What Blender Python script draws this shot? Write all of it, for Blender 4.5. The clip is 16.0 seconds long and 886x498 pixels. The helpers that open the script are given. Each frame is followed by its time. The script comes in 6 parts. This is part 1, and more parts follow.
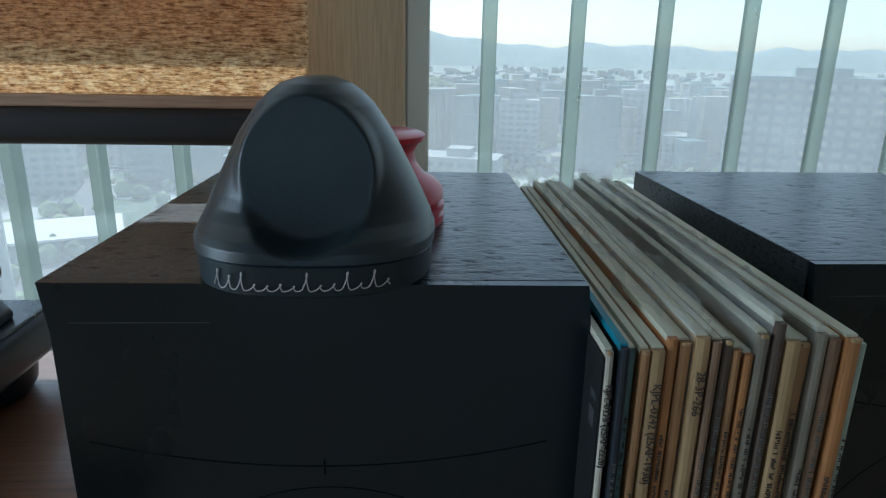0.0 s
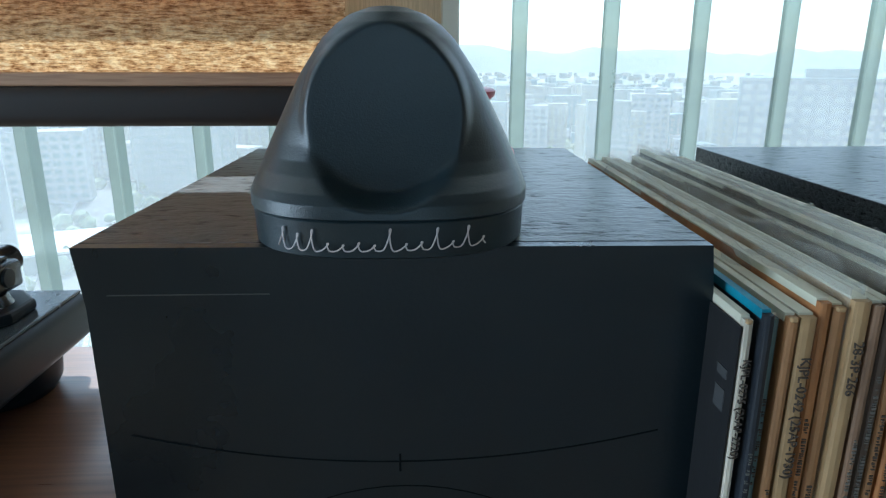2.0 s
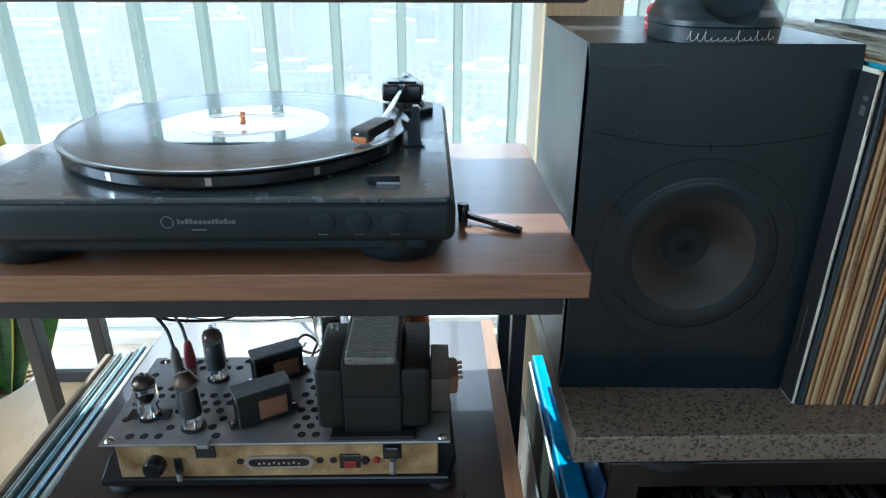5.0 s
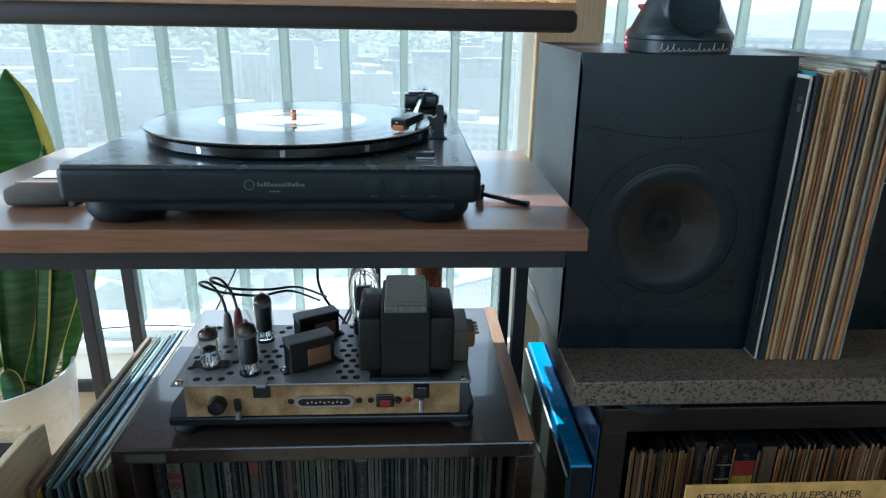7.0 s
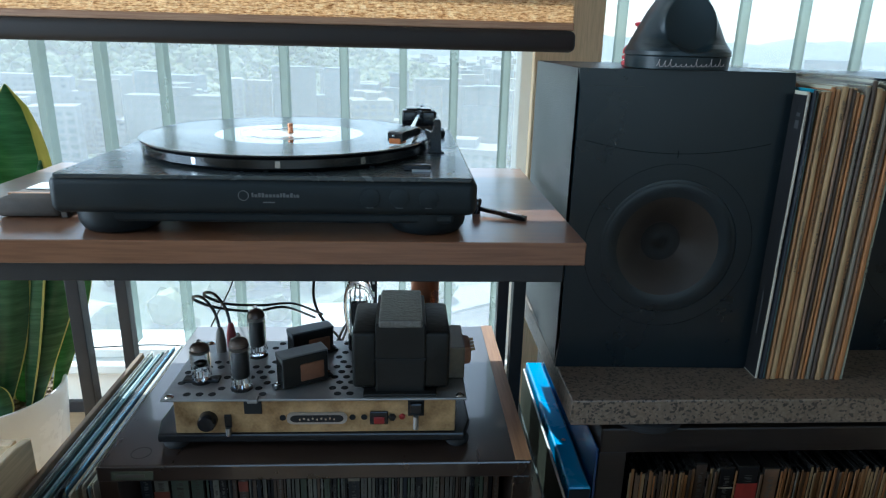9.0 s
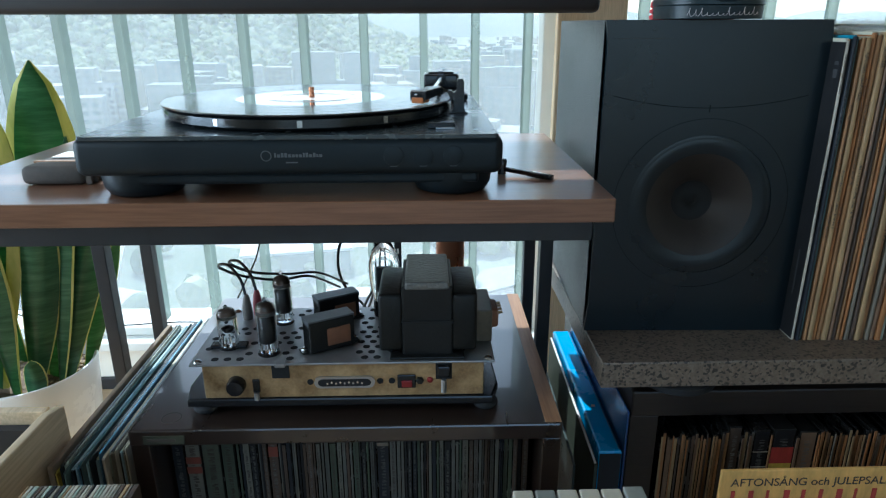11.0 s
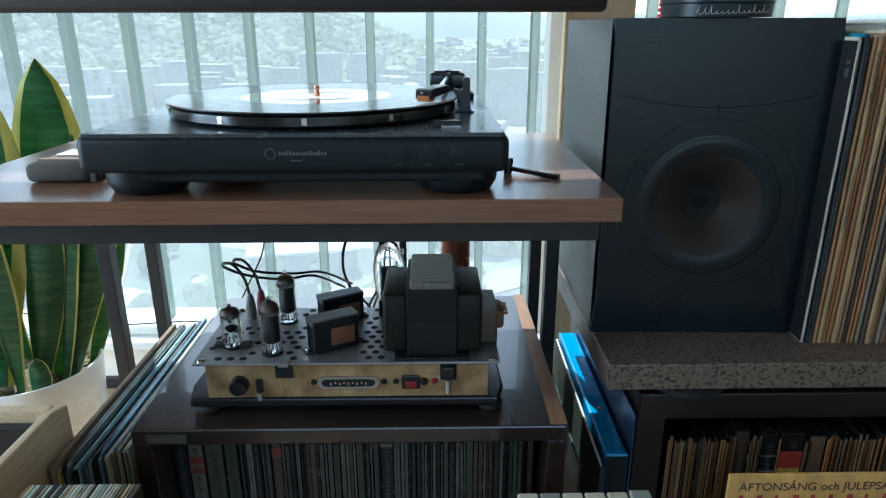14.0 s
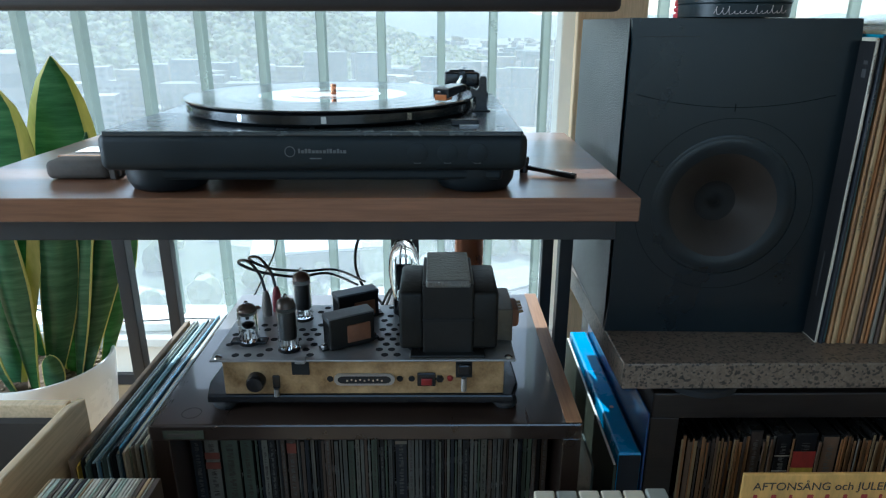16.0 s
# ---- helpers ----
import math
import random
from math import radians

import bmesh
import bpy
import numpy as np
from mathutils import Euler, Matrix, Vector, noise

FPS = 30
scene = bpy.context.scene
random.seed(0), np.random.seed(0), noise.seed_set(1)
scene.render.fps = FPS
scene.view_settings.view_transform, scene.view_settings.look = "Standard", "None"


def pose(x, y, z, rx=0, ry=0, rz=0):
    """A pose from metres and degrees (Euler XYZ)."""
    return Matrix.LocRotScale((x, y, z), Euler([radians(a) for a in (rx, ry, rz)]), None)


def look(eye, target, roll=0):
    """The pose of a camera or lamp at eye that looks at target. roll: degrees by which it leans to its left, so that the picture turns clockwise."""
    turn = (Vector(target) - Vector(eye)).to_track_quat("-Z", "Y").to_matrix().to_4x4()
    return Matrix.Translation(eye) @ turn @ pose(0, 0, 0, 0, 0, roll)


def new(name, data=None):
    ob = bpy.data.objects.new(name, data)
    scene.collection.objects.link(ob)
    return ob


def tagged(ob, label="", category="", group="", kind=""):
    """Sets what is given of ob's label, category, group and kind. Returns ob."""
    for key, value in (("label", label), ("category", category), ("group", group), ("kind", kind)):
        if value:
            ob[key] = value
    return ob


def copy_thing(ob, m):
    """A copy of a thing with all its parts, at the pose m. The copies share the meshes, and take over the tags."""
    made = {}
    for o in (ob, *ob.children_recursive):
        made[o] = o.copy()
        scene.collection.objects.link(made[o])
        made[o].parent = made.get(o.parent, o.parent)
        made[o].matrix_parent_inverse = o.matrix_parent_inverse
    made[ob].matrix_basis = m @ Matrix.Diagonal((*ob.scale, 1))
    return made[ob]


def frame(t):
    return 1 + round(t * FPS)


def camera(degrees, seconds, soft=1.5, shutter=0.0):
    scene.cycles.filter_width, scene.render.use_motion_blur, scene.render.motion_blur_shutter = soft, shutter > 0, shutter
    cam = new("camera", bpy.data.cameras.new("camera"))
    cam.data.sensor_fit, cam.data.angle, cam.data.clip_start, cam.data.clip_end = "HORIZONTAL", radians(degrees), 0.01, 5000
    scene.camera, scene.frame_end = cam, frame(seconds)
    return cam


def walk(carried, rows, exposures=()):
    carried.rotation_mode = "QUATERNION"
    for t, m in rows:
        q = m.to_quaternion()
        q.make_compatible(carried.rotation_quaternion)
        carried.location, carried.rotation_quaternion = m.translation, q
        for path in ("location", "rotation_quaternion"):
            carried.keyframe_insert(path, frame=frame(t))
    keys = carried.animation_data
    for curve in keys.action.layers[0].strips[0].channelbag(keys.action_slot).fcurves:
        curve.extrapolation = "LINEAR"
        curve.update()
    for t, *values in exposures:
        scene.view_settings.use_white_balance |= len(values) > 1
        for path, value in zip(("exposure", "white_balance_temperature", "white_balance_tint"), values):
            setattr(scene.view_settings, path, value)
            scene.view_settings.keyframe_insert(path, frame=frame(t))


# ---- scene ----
cam = camera(68.0, 16.0, soft=1.2)
PATH = [
    (0, (0.143, -0.251, 0.879), (0.27, 1.66, 0.304), 1.1),
    (0.2, (0.136, -0.235, 0.865), (0.236, 1.682, 0.302), 0.5),
    (0.5, (0.121, -0.228, 0.855), (0.258, 1.687, 0.292), 0.4),
    (1, (0.113, -0.22, 0.849), (0.223, 1.696, 0.287), 0.1),
    (1.5, (0.112, -0.215, 0.848), (0.212, 1.704, 0.291), -0.2),
    (2, (0.115, -0.218, 0.851), (0.212, 1.7, 0.296), 0.1),
    (2.5, (0.11, -0.238, 0.852), (0.222, 1.676, 0.285), 0.4),
    (3, (0.098, -0.271, 0.854), (0.252, 1.63, 0.253), 0.9),
    (3.5, (0.065, -0.329, 0.855), (0.276, 1.539, 0.172), 1.2),
    (4, (0.031, -0.412, 0.864), (0.212, 1.444, 0.141), 1.8),
    (4.2, (0.013, -0.442, 0.861), (0.091, 1.412, 0.121), 0.5),
    (4.5, (-0.037, -0.474, 0.863), (0.007, 1.343, 0.03), 0.2),
    (4.8, (-0.085, -0.512, 0.861), (-0.081, 1.308, 0.028), -0.4),
    (5, (-0.127, -0.539, 0.852), (-0.087, 1.287, 0.038), 0.2),
    (5.2, (-0.161, -0.569, 0.85), (-0.052, 1.241, 0.006), 1.1),
    (7.3, (-0.176, -0.67, 0.819), (-0.061, 1.218, 0.17), 1.0),
    (7.5, (-0.176, -0.669, 0.816), (-0.067, 1.224, 0.178), 1.0),
    (8, (-0.175, -0.666, 0.807), (-0.037, 1.23, 0.186), 1.2),
    (8.5, (-0.173, -0.662, 0.804), (-0.055, 1.239, 0.194), 1.0),
    (9, (-0.172, -0.667, 0.811), (-0.056, 1.237, 0.21), 1.4),
    (9.5, (-0.172, -0.673, 0.808), (-0.079, 1.228, 0.195), -0.0),
    (12, (-0.176, -0.659, 0.78), (-0.146, 1.229, 0.122), -0.1),
    (12.5, (-0.175, -0.659, 0.782), (-0.146, 1.232, 0.13), -0.4),
    (13, (-0.173, -0.657, 0.781), (-0.142, 1.233, 0.127), -0.4),
    (13.5, (-0.171, -0.656, 0.782), (-0.138, 1.234, 0.129), -0.3),
    (14, (-0.174, -0.659, 0.784), (-0.144, 1.234, 0.138), -0.1),
    (14.5, (-0.177, -0.658, 0.782), (-0.142, 1.234, 0.136), -0.1),
    (15, (-0.179, -0.658, 0.783), (-0.154, 1.233, 0.134), -0.2),
    (15.5, (-0.184, -0.66, 0.786), (-0.168, 1.235, 0.149), -0.1),
    (16, (-0.186, -0.662, 0.784), (-0.168, 1.23, 0.136), 0.1),
]
walk(cam, [(t, look(eye, target, roll)) for t, eye, target, roll in PATH],
     [(0.0, 0.25, 5180, 1), (0.5, 0.55, 5180, 1), (1.5, 0.85, 5180, 1), (3.5, 0.95, 5180, 1), (5.0, 1.32, 5180, 1), (7.5, 0.85, 5180, 1), (9.5, 0.75, 5180, 1), (16.0, 0.75, 5180, 1)])

# ---- light ----
SUN_TO = Vector((-0.24, 0.877, 1.0)).normalized()
world = bpy.data.worlds.new("sky")
scene.world = world
world.use_nodes = True
wn = world.node_tree
sky = wn.nodes.new("ShaderNodeTexSky")
sky.sky_type = 'NISHITA'
sky.sun_disc = False
sky.sun_elevation = math.asin(SUN_TO.z)
sky.sun_rotation = math.atan2(SUN_TO.x, SUN_TO.y)
sky.air_density, sky.dust_density, sky.ozone_density = 1.0, 1.2, 1.5
bg = wn.nodes["Background"]
bg.inputs["Strength"].default_value = 0.13
wn.links.new(sky.outputs[0], bg.inputs["Color"])
sun_data = bpy.data.lights.new("sun", 'SUN')
sun_data.energy, sun_data.angle, sun_data.color = 3.6, radians(0.6), (1.0, 0.94, 0.84)
sun = new("sun", sun_data)
sun.matrix_world = look(SUN_TO * 30, (0, 0, 0))


# ---- mesh helpers ----
HOME = {}


def thing(name, x, y, z, label, category, group="", kind=""):
    ob = new(name)
    ob.empty_display_size = 0.02
    ob.matrix_basis = Matrix.Translation((x, y, z))
    HOME[ob.name] = Matrix.Translation((-x, -y, -z))
    return tagged(ob, label, category, group, kind)


def part(name, bm, material, parent=None, label="", smooth=False, category="", kind="", group=""):
    if isinstance(bm, bmesh.types.BMesh):
        me = bpy.data.meshes.new(name)
        bmesh.ops.recalc_face_normals(bm, faces=bm.faces[:])
        bm.to_mesh(me)
        bm.free()
    else:
        me = bm
    if smooth:
        for p in me.polygons:
            p.use_smooth = True
        me.set_sharp_from_angle(angle=radians(38))
    if not me.materials:
        me.materials.append(material)
    ob = new(name, me)
    if parent is not None:
        ob.parent = parent
        ob.matrix_parent_inverse = HOME.get(parent.name, Matrix())
    return tagged(ob, label, category, group, kind)


def box(x0, x1, y0, y1, z0, z1, bev=0.0, seg=2, bm=None):
    out = bm or bmesh.new()
    m = Matrix.LocRotScale(((x0 + x1) / 2, (y0 + y1) / 2, (z0 + z1) / 2), None, (abs(x1 - x0), abs(y1 - y0), abs(z1 - z0)))
    got = bmesh.ops.create_cube(out, size=1, matrix=m)
    if bev:
        edges = list({e for v in got["verts"] for e in v.link_edges})
        bmesh.ops.bevel(out, geom=edges, offset=bev, segments=seg, profile=0.5, affect='EDGES')
    return out


def turned(profile, m=Matrix(), n=40, bm=None):
    """A lathe form: (radius, height) pairs turned about z, then moved by m."""
    out = bm or bmesh.new()
    rings = []
    for r, z in profile:
        if r < 1e-6:
            rings.append([out.verts.new(m @ Vector((0, 0, z)))])
        else:
            rings.append([out.verts.new(m @ Vector((r * math.cos(2 * math.pi * i / n), r * math.sin(2 * math.pi * i / n), z))) for i in range(n)])
    for a, b in zip(rings, rings[1:]):
        for i in range(n):
            j = (i + 1) % n
            if len(a) == 1 and len(b) == 1:
                continue
            if len(a) == 1:
                out.faces.new((a[0], b[i], b[j]))
            elif len(b) == 1:
                out.faces.new((a[i], a[j], b[0]))
            else:
                out.faces.new((a[i], a[j], b[j], b[i]))
    return out


def rod(p, q, r, n=16, bm=None, r2=None):
    p, q = Vector(p), Vector(q)
    d = q - p
    m = Matrix.Translation(p) @ d.to_track_quat('Z', 'Y').to_matrix().to_4x4()
    r2 = r if r2 is None else r2
    return turned([(0, 0), (r, 0), (r2, d.length), (0, d.length)], m, n, bm)


def smooth_line(pts, steps=8):
    pts = [Vector(p) for p in pts]
    ext = [2 * pts[0] - pts[1]] + pts + [2 * pts[-1] - pts[-2]]
    out = []
    for i in range(1, len(ext) - 2):
        a, b, c, d = ext[i - 1:i + 3]
        for k in range(steps):
            t = k / steps
            out.append(0.5 * (2 * b + (c - a) * t + (2 * a - 5 * b + 4 * c - d) * t * t + (3 * b - a - 3 * c + d) * t ** 3))
    out.append(pts[-1])
    return out


def cable(pts, r, n=8, steps=8, bm=None):
    out = bm or bmesh.new()
    line = smooth_line(pts, steps)
    rings = []
    side = Vector((0.3, 0.2, 1))
    for i, p in enumerate(line):
        d = (line[min(i + 1, len(line) - 1)] - line[max(i - 1, 0)]).normalized()
        u = (side - side.dot(d) * d).normalized()
        side = u
        v = d.cross(u)
        rings.append([out.verts.new(p + r * (math.cos(2 * math.pi * k / n) * u + math.sin(2 * math.pi * k / n) * v)) for k in range(n)])
    for a, b in zip(rings, rings[1:]):
        for k in range(n):
            out.faces.new((a[k], a[(k + 1) % n], b[(k + 1) % n], b[k]))
    out.faces.new(rings[0][::-1])
    out.faces.new(rings[-1])
    return out


def prism(outline, z0, z1, m=Matrix(), bm=None, bev=0.0):
    """An outline in x and y, raised from z0 to z1."""
    out = bm or bmesh.new()
    lo = [out.verts.new(m @ Vector((x, y, z0))) for x, y in outline]
    hi = [out.verts.new(m @ Vector((x, y, z1))) for x, y in outline]
    n = len(lo)
    fs = [out.faces.new(lo[::-1]), out.faces.new(hi)]
    for i in range(n):
        fs.append(out.faces.new((lo[i], lo[(i + 1) % n], hi[(i + 1) % n], hi[i])))
    if bev:
        es = list({e for f in fs[:2] for e in f.edges})
        bmesh.ops.bevel(out, geom=es, offset=bev, segments=2, profile=0.5, affect='EDGES')
    return out


def words(text, size, m, depth=0.0002):
    """Letters as a mesh, in the plane z = 0 of m, from the left."""
    cu = bpy.data.curves.new("letters", 'FONT')
    cu.body, cu.size, cu.extrude = text, size, depth
    ob = bpy.data.objects.new("letters", cu)
    scene.collection.objects.link(ob)
    bpy.context.view_layer.update()
    me = bpy.data.meshes.new_from_object(ob.evaluated_get(bpy.context.evaluated_depsgraph_get()))
    bpy.data.objects.remove(ob)
    me.transform(m)
    return me


# ---- materials ----
def nodes_of(name):
    m = bpy.data.materials.new(name)
    m.use_nodes = True
    return m, m.node_tree, m.node_tree.nodes["Principled BSDF"]


def mapped(nt, scale, random_shift=False):
    tc = nt.nodes.new("ShaderNodeTexCoord")
    mp = nt.nodes.new("ShaderNodeMapping")
    mp.inputs["Scale"].default_value = scale
    nt.links.new(tc.outputs["Object"], mp.inputs["Vector"])
    if random_shift:
        oi = nt.nodes.new("ShaderNodeObjectInfo")
        mul = nt.nodes.new("ShaderNodeMath")
        mul.operation = 'MULTIPLY'
        mul.inputs[1].default_value = 37.0
        nt.links.new(oi.outputs["Random"], mul.inputs[0])
        nt.links.new(mul.outputs[0], mp.inputs["Location"])
    return mp


def noise_of(nt, vec, scale, detail=4.0, rough=0.6):
    n = nt.nodes.new("ShaderNodeTexNoise")
    n.inputs["Scale"].default_value = scale
    n.inputs["Detail"].default_value = detail
    n.inputs["Roughness"].default_value = rough
    nt.links.new(vec, n.inputs["Vector"])
    return n.outputs["Fac"]


def ramp(nt, fac, stops):
    r = nt.nodes.new("ShaderNodeValToRGB")
    els = r.color_ramp.elements
    while len(els) < len(stops):
        els.new(0.5)
    for e, (p, c) in zip(els, stops):
        e.position = p
        e.color = (*c, 1)
    nt.links.new(fac, r.inputs["Fac"])
    return r.outputs["Color"]


def mixed(nt, fac, a, b, kind='MIX'):
    m = nt.nodes.new("ShaderNodeMix")
    m.data_type, m.blend_type = 'RGBA', kind
    for sock, v in ((m.inputs[0], fac), (m.inputs[6], a), (m.inputs[7], b)):
        if hasattr(v, "is_linked"):
            nt.links.new(v, sock)
        elif isinstance(v, tuple):
            sock.default_value = (*v, 1)
        else:
            sock.default_value = v
    return m.outputs[2]


def surface(name, color, rough=0.5, metal=0.0, vary=0.2, scale=30.0, stretch=(1, 1, 1), bump=0.15, fine=400.0, depth=0.0006, coat=0.0, rough_vary=0.12, spec=0.5, alter=None):
    """A surface whose colour wanders at two scales, with grain in relief and in gloss."""
    m, nt, p = nodes_of(name)
    mp = mapped(nt, stretch).outputs[0]
    big = noise_of(nt, mp, scale, 5)
    small = noise_of(nt, mp, fine, 3)
    lo = tuple(c * (1 - vary) for c in color)
    hi = alter or tuple(min(1, c * (1 + vary)) for c in color)
    col = ramp(nt, big, [(0.3, lo), (0.72, hi)])
    col = mixed(nt, 0.35, col, mixed(nt, small, tuple(c * (1 - vary) for c in color), tuple(min(1, c * (1 + vary)) for c in color)))
    nt.links.new(col, p.inputs["Base Color"])
    rr = nt.nodes.new("ShaderNodeMapRange")
    rr.inputs["To Min"].default_value = max(0.02, rough - rough_vary)
    rr.inputs["To Max"].default_value = min(1, rough + rough_vary)
    nt.links.new(big, rr.inputs["Value"])
    nt.links.new(rr.outputs[0], p.inputs["Roughness"])
    p.inputs["Metallic"].default_value = metal
    p.inputs["Coat Weight"].default_value = coat
    p.inputs["Specular IOR Level"].default_value = spec
    if bump:
        b = nt.nodes.new("ShaderNodeBump")
        b.inputs["Strength"].default_value = bump
        b.inputs["Distance"].default_value = depth
        nt.links.new(small, b.inputs["Height"])
        nt.links.new(b.outputs[0], p.inputs["Normal"])
    return m


def wood(name, dark, light, along='x', scale=1.0, rough=0.4, coat=0.0, bump=0.2):
    """Straight-grained veneer: long streaks, fine pores and slow drifts of tone."""
    m, nt, p = nodes_of(name)
    k = {'x': (1.2, 26, 26), 'y': (26, 1.2, 26), 'z': (26, 26, 1.2)}[along]
    mp = mapped(nt, tuple(v * scale for v in k)).outputs[0]
    streak = noise_of(nt, mp, 2.2, 6, 0.65)
    pores = noise_of(nt, mp, 14, 3)
    slow = noise_of(nt, mapped(nt, (3, 3, 3)).outputs[0], 1.5, 2)
    col = ramp(nt, streak, [(0.3, dark), (0.52, tuple((a + b) / 2 for a, b in zip(dark, light))), (0.74, light)])
    col = mixed(nt, 0.45, col, ramp(nt, pores, [(0.35, tuple(c * 0.6 for c in dark)), (0.6, light)]))
    col = mixed(nt, 0.3, col, ramp(nt, slow, [(0.3, dark), (0.7, light)]))
    nt.links.new(col, p.inputs["Base Color"])
    p.inputs["Coat Weight"].default_value, p.inputs["Coat Roughness"].default_value = coat, 0.22
    rr = nt.nodes.new("ShaderNodeMapRange")
    rr.inputs["To Min"].default_value, rr.inputs["To Max"].default_value = rough - 0.08, rough + 0.12
    nt.links.new(pores, rr.inputs["Value"])
    nt.links.new(rr.outputs[0], p.inputs["Roughness"])
    b = nt.nodes.new("ShaderNodeBump")
    b.inputs["Strength"].default_value, b.inputs["Distance"].default_value = bump, 0.0006
    nt.links.new(pores, b.inputs["Height"])
    nt.links.new(b.outputs[0], p.inputs["Normal"])
    return m


M = {}
M["wall"] = surface("painted_wall", (0.62, 0.56, 0.45), 0.85, vary=0.06, scale=6, bump=0.2)
M["plaster"] = surface("ceiling_paint", (0.42, 0.4, 0.36), 0.9, vary=0.04, scale=4)
M["white_frame"] = surface("white_window_frame", (0.74, 0.74, 0.7), 0.35, vary=0.05, scale=8)
M["apron"] = surface("cream_sill_panel", (0.84, 0.79, 0.69), 0.6, vary=0.08, scale=7)
M["floor"] = wood("floor_boards", (0.3, 0.2, 0.11), (0.5, 0.36, 0.21), 'x', 0.6, 0.35)
M["column"] = wood("pale_wood_veneer", (0.55, 0.41, 0.24), (0.7, 0.54, 0.34), 'z', 1.6, 0.5)
M["table"] = wood("walnut_tabletop", (0.138, 0.06, 0.03), (0.255, 0.12, 0.062), 'x', 1.0, 0.3, 0.8, 0.08)
M["cab"] = surface("dark_walnut_cabinet", (0.024, 0.0145, 0.0105), 0.29, vary=0.22, scale=5, stretch=(8, 1, 8), bump=0.03, fine=60, coat=0.8, rough_vary=0.05, spec=0.8)
M["cab_edge"] = wood("cabinet_edge_band", (0.26, 0.12, 0.05), (0.4, 0.21, 0.1), 'y', 1.0, 0.4)
M["black_steel"] = surface("black_powder_steel", (0.018, 0.018, 0.02), 0.45, vary=0.3, scale=40, bump=0.3, fine=900)
M["black_inside"] = surface("dark_shelf_inside", (0.02, 0.017, 0.015), 0.7, vary=0.3, scale=20)

# speaker vinyl: long ripples of printed ash grain
def speaker_vinyl():
    m, nt, p = nodes_of("black_ash_vinyl")
    mp = mapped(nt, (22, 42, 130)).outputs[0]
    n1 = noise_of(nt, mp, 5.0, 3)
    n2 = noise_of(nt, mapped(nt, (1, 1, 1)).outputs[0], 7, 3)
    nt.links.new(ramp(nt, n1, [(0.33, (0.009, 0.011, 0.013)), (0.45, (0.019, 0.023, 0.027)), (0.7, (0.027, 0.032, 0.037))]), p.inputs["Base Color"])
    p.inputs["Coat Weight"].default_value, p.inputs["Coat Roughness"].default_value = 0.08, 0.12
    nt.links.new(ramp(nt, n1, [(0.33, (0.03, 0.03, 0.03)), (0.46, (0.32, 0.32, 0.32))]), p.inputs["Specular IOR Level"])
    rr = nt.nodes.new("ShaderNodeMapRange")
    rr.inputs["To Min"].default_value, rr.inputs["To Max"].default_value = 0.24, 0.4
    nt.links.new(n2, rr.inputs["Value"])
    nt.links.new(rr.outputs[0], p.inputs["Roughness"])
    b = nt.nodes.new("ShaderNodeBump")
    b.inputs["Strength"].default_value, b.inputs["Distance"].default_value = 0.9, 0.0008
    nt.links.new(n1, b.inputs["Height"])
    nt.links.new(b.outputs[0], p.inputs["Normal"])
    nt.links.new(b.outputs[0], p.inputs["Coat Normal"])
    return m


M["vinyl"] = speaker_vinyl()
M["baffle"] = surface("black_baffle_paint", (0.003, 0.0082, 0.0118), 0.3, vary=0.3, scale=9, bump=0.16, fine=520, spec=0.5)
M["seam"] = surface("baffle_seam", (0.006, 0.008, 0.009), 0.95, spec=0.1, vary=0.2)
M["edge_line"] = surface("worn_edge_line", (0.06, 0.055, 0.05), 0.5, vary=0.3)
M["pod"] = surface("moulded_black_plastic", (0.009, 0.0185, 0.0235), 0.38, vary=0.25, scale=25, bump=0.32, fine=1300, depth=0.0004)
M["rubber"] = surface("black_rubber", (0.009, 0.009, 0.01), 0.75, vary=0.2)
M["cone"] = surface("woven_cone", (0.028, 0.021, 0.017), 0.5, vary=0.2, scale=60, bump=0.4, fine=900)
M["dust_cap"] = surface("dust_cap", (0.006, 0.006, 0.006), 0.75, vary=0.2)
M["silver_ink"] = surface("silver_lettering", (0.5, 0.45, 0.45), 0.45, vary=0.1)
M["red_wood"] = surface("red_lacquered_wood", (0.5, 0.03, 0.05), 0.35, vary=0.2, scale=50)


def granite():
    m, nt, p = nodes_of("speckled_granite")
    base = mapped(nt, (1, 1, 1)).outputs[0]
    v = nt.nodes.new("ShaderNodeTexVoronoi")
    v.inputs["Scale"].default_value = 420
    nt.links.new(base, v.inputs["Vector"])
    cells = nt.nodes.new("ShaderNodeSeparateColor")
    nt.links.new(v.outputs["Color"], cells.inputs[0])
    big = noise_of(nt, base, 150, 4, 0.7)
    col = ramp(nt, cells.outputs[0], [(0.0, (0.008, 0.008, 0.008)), (0.19, (0.012, 0.012, 0.012)), (0.215, (0.135, 0.1, 0.072)), (0.6, (0.165, 0.125, 0.092)), (1.0, (0.215, 0.172, 0.132))])
    col = mixed(nt, 0.25, col, ramp(nt, big, [(0.34, (0.03, 0.028, 0.025)), (0.42, (0.12, 0.09, 0.066)), (0.7, (0.18, 0.145, 0.11))]))
    nt.links.new(col, p.inputs["Base Color"])
    p.inputs["Roughness"].default_value = 0.32
    return m


M["granite"] = granite()


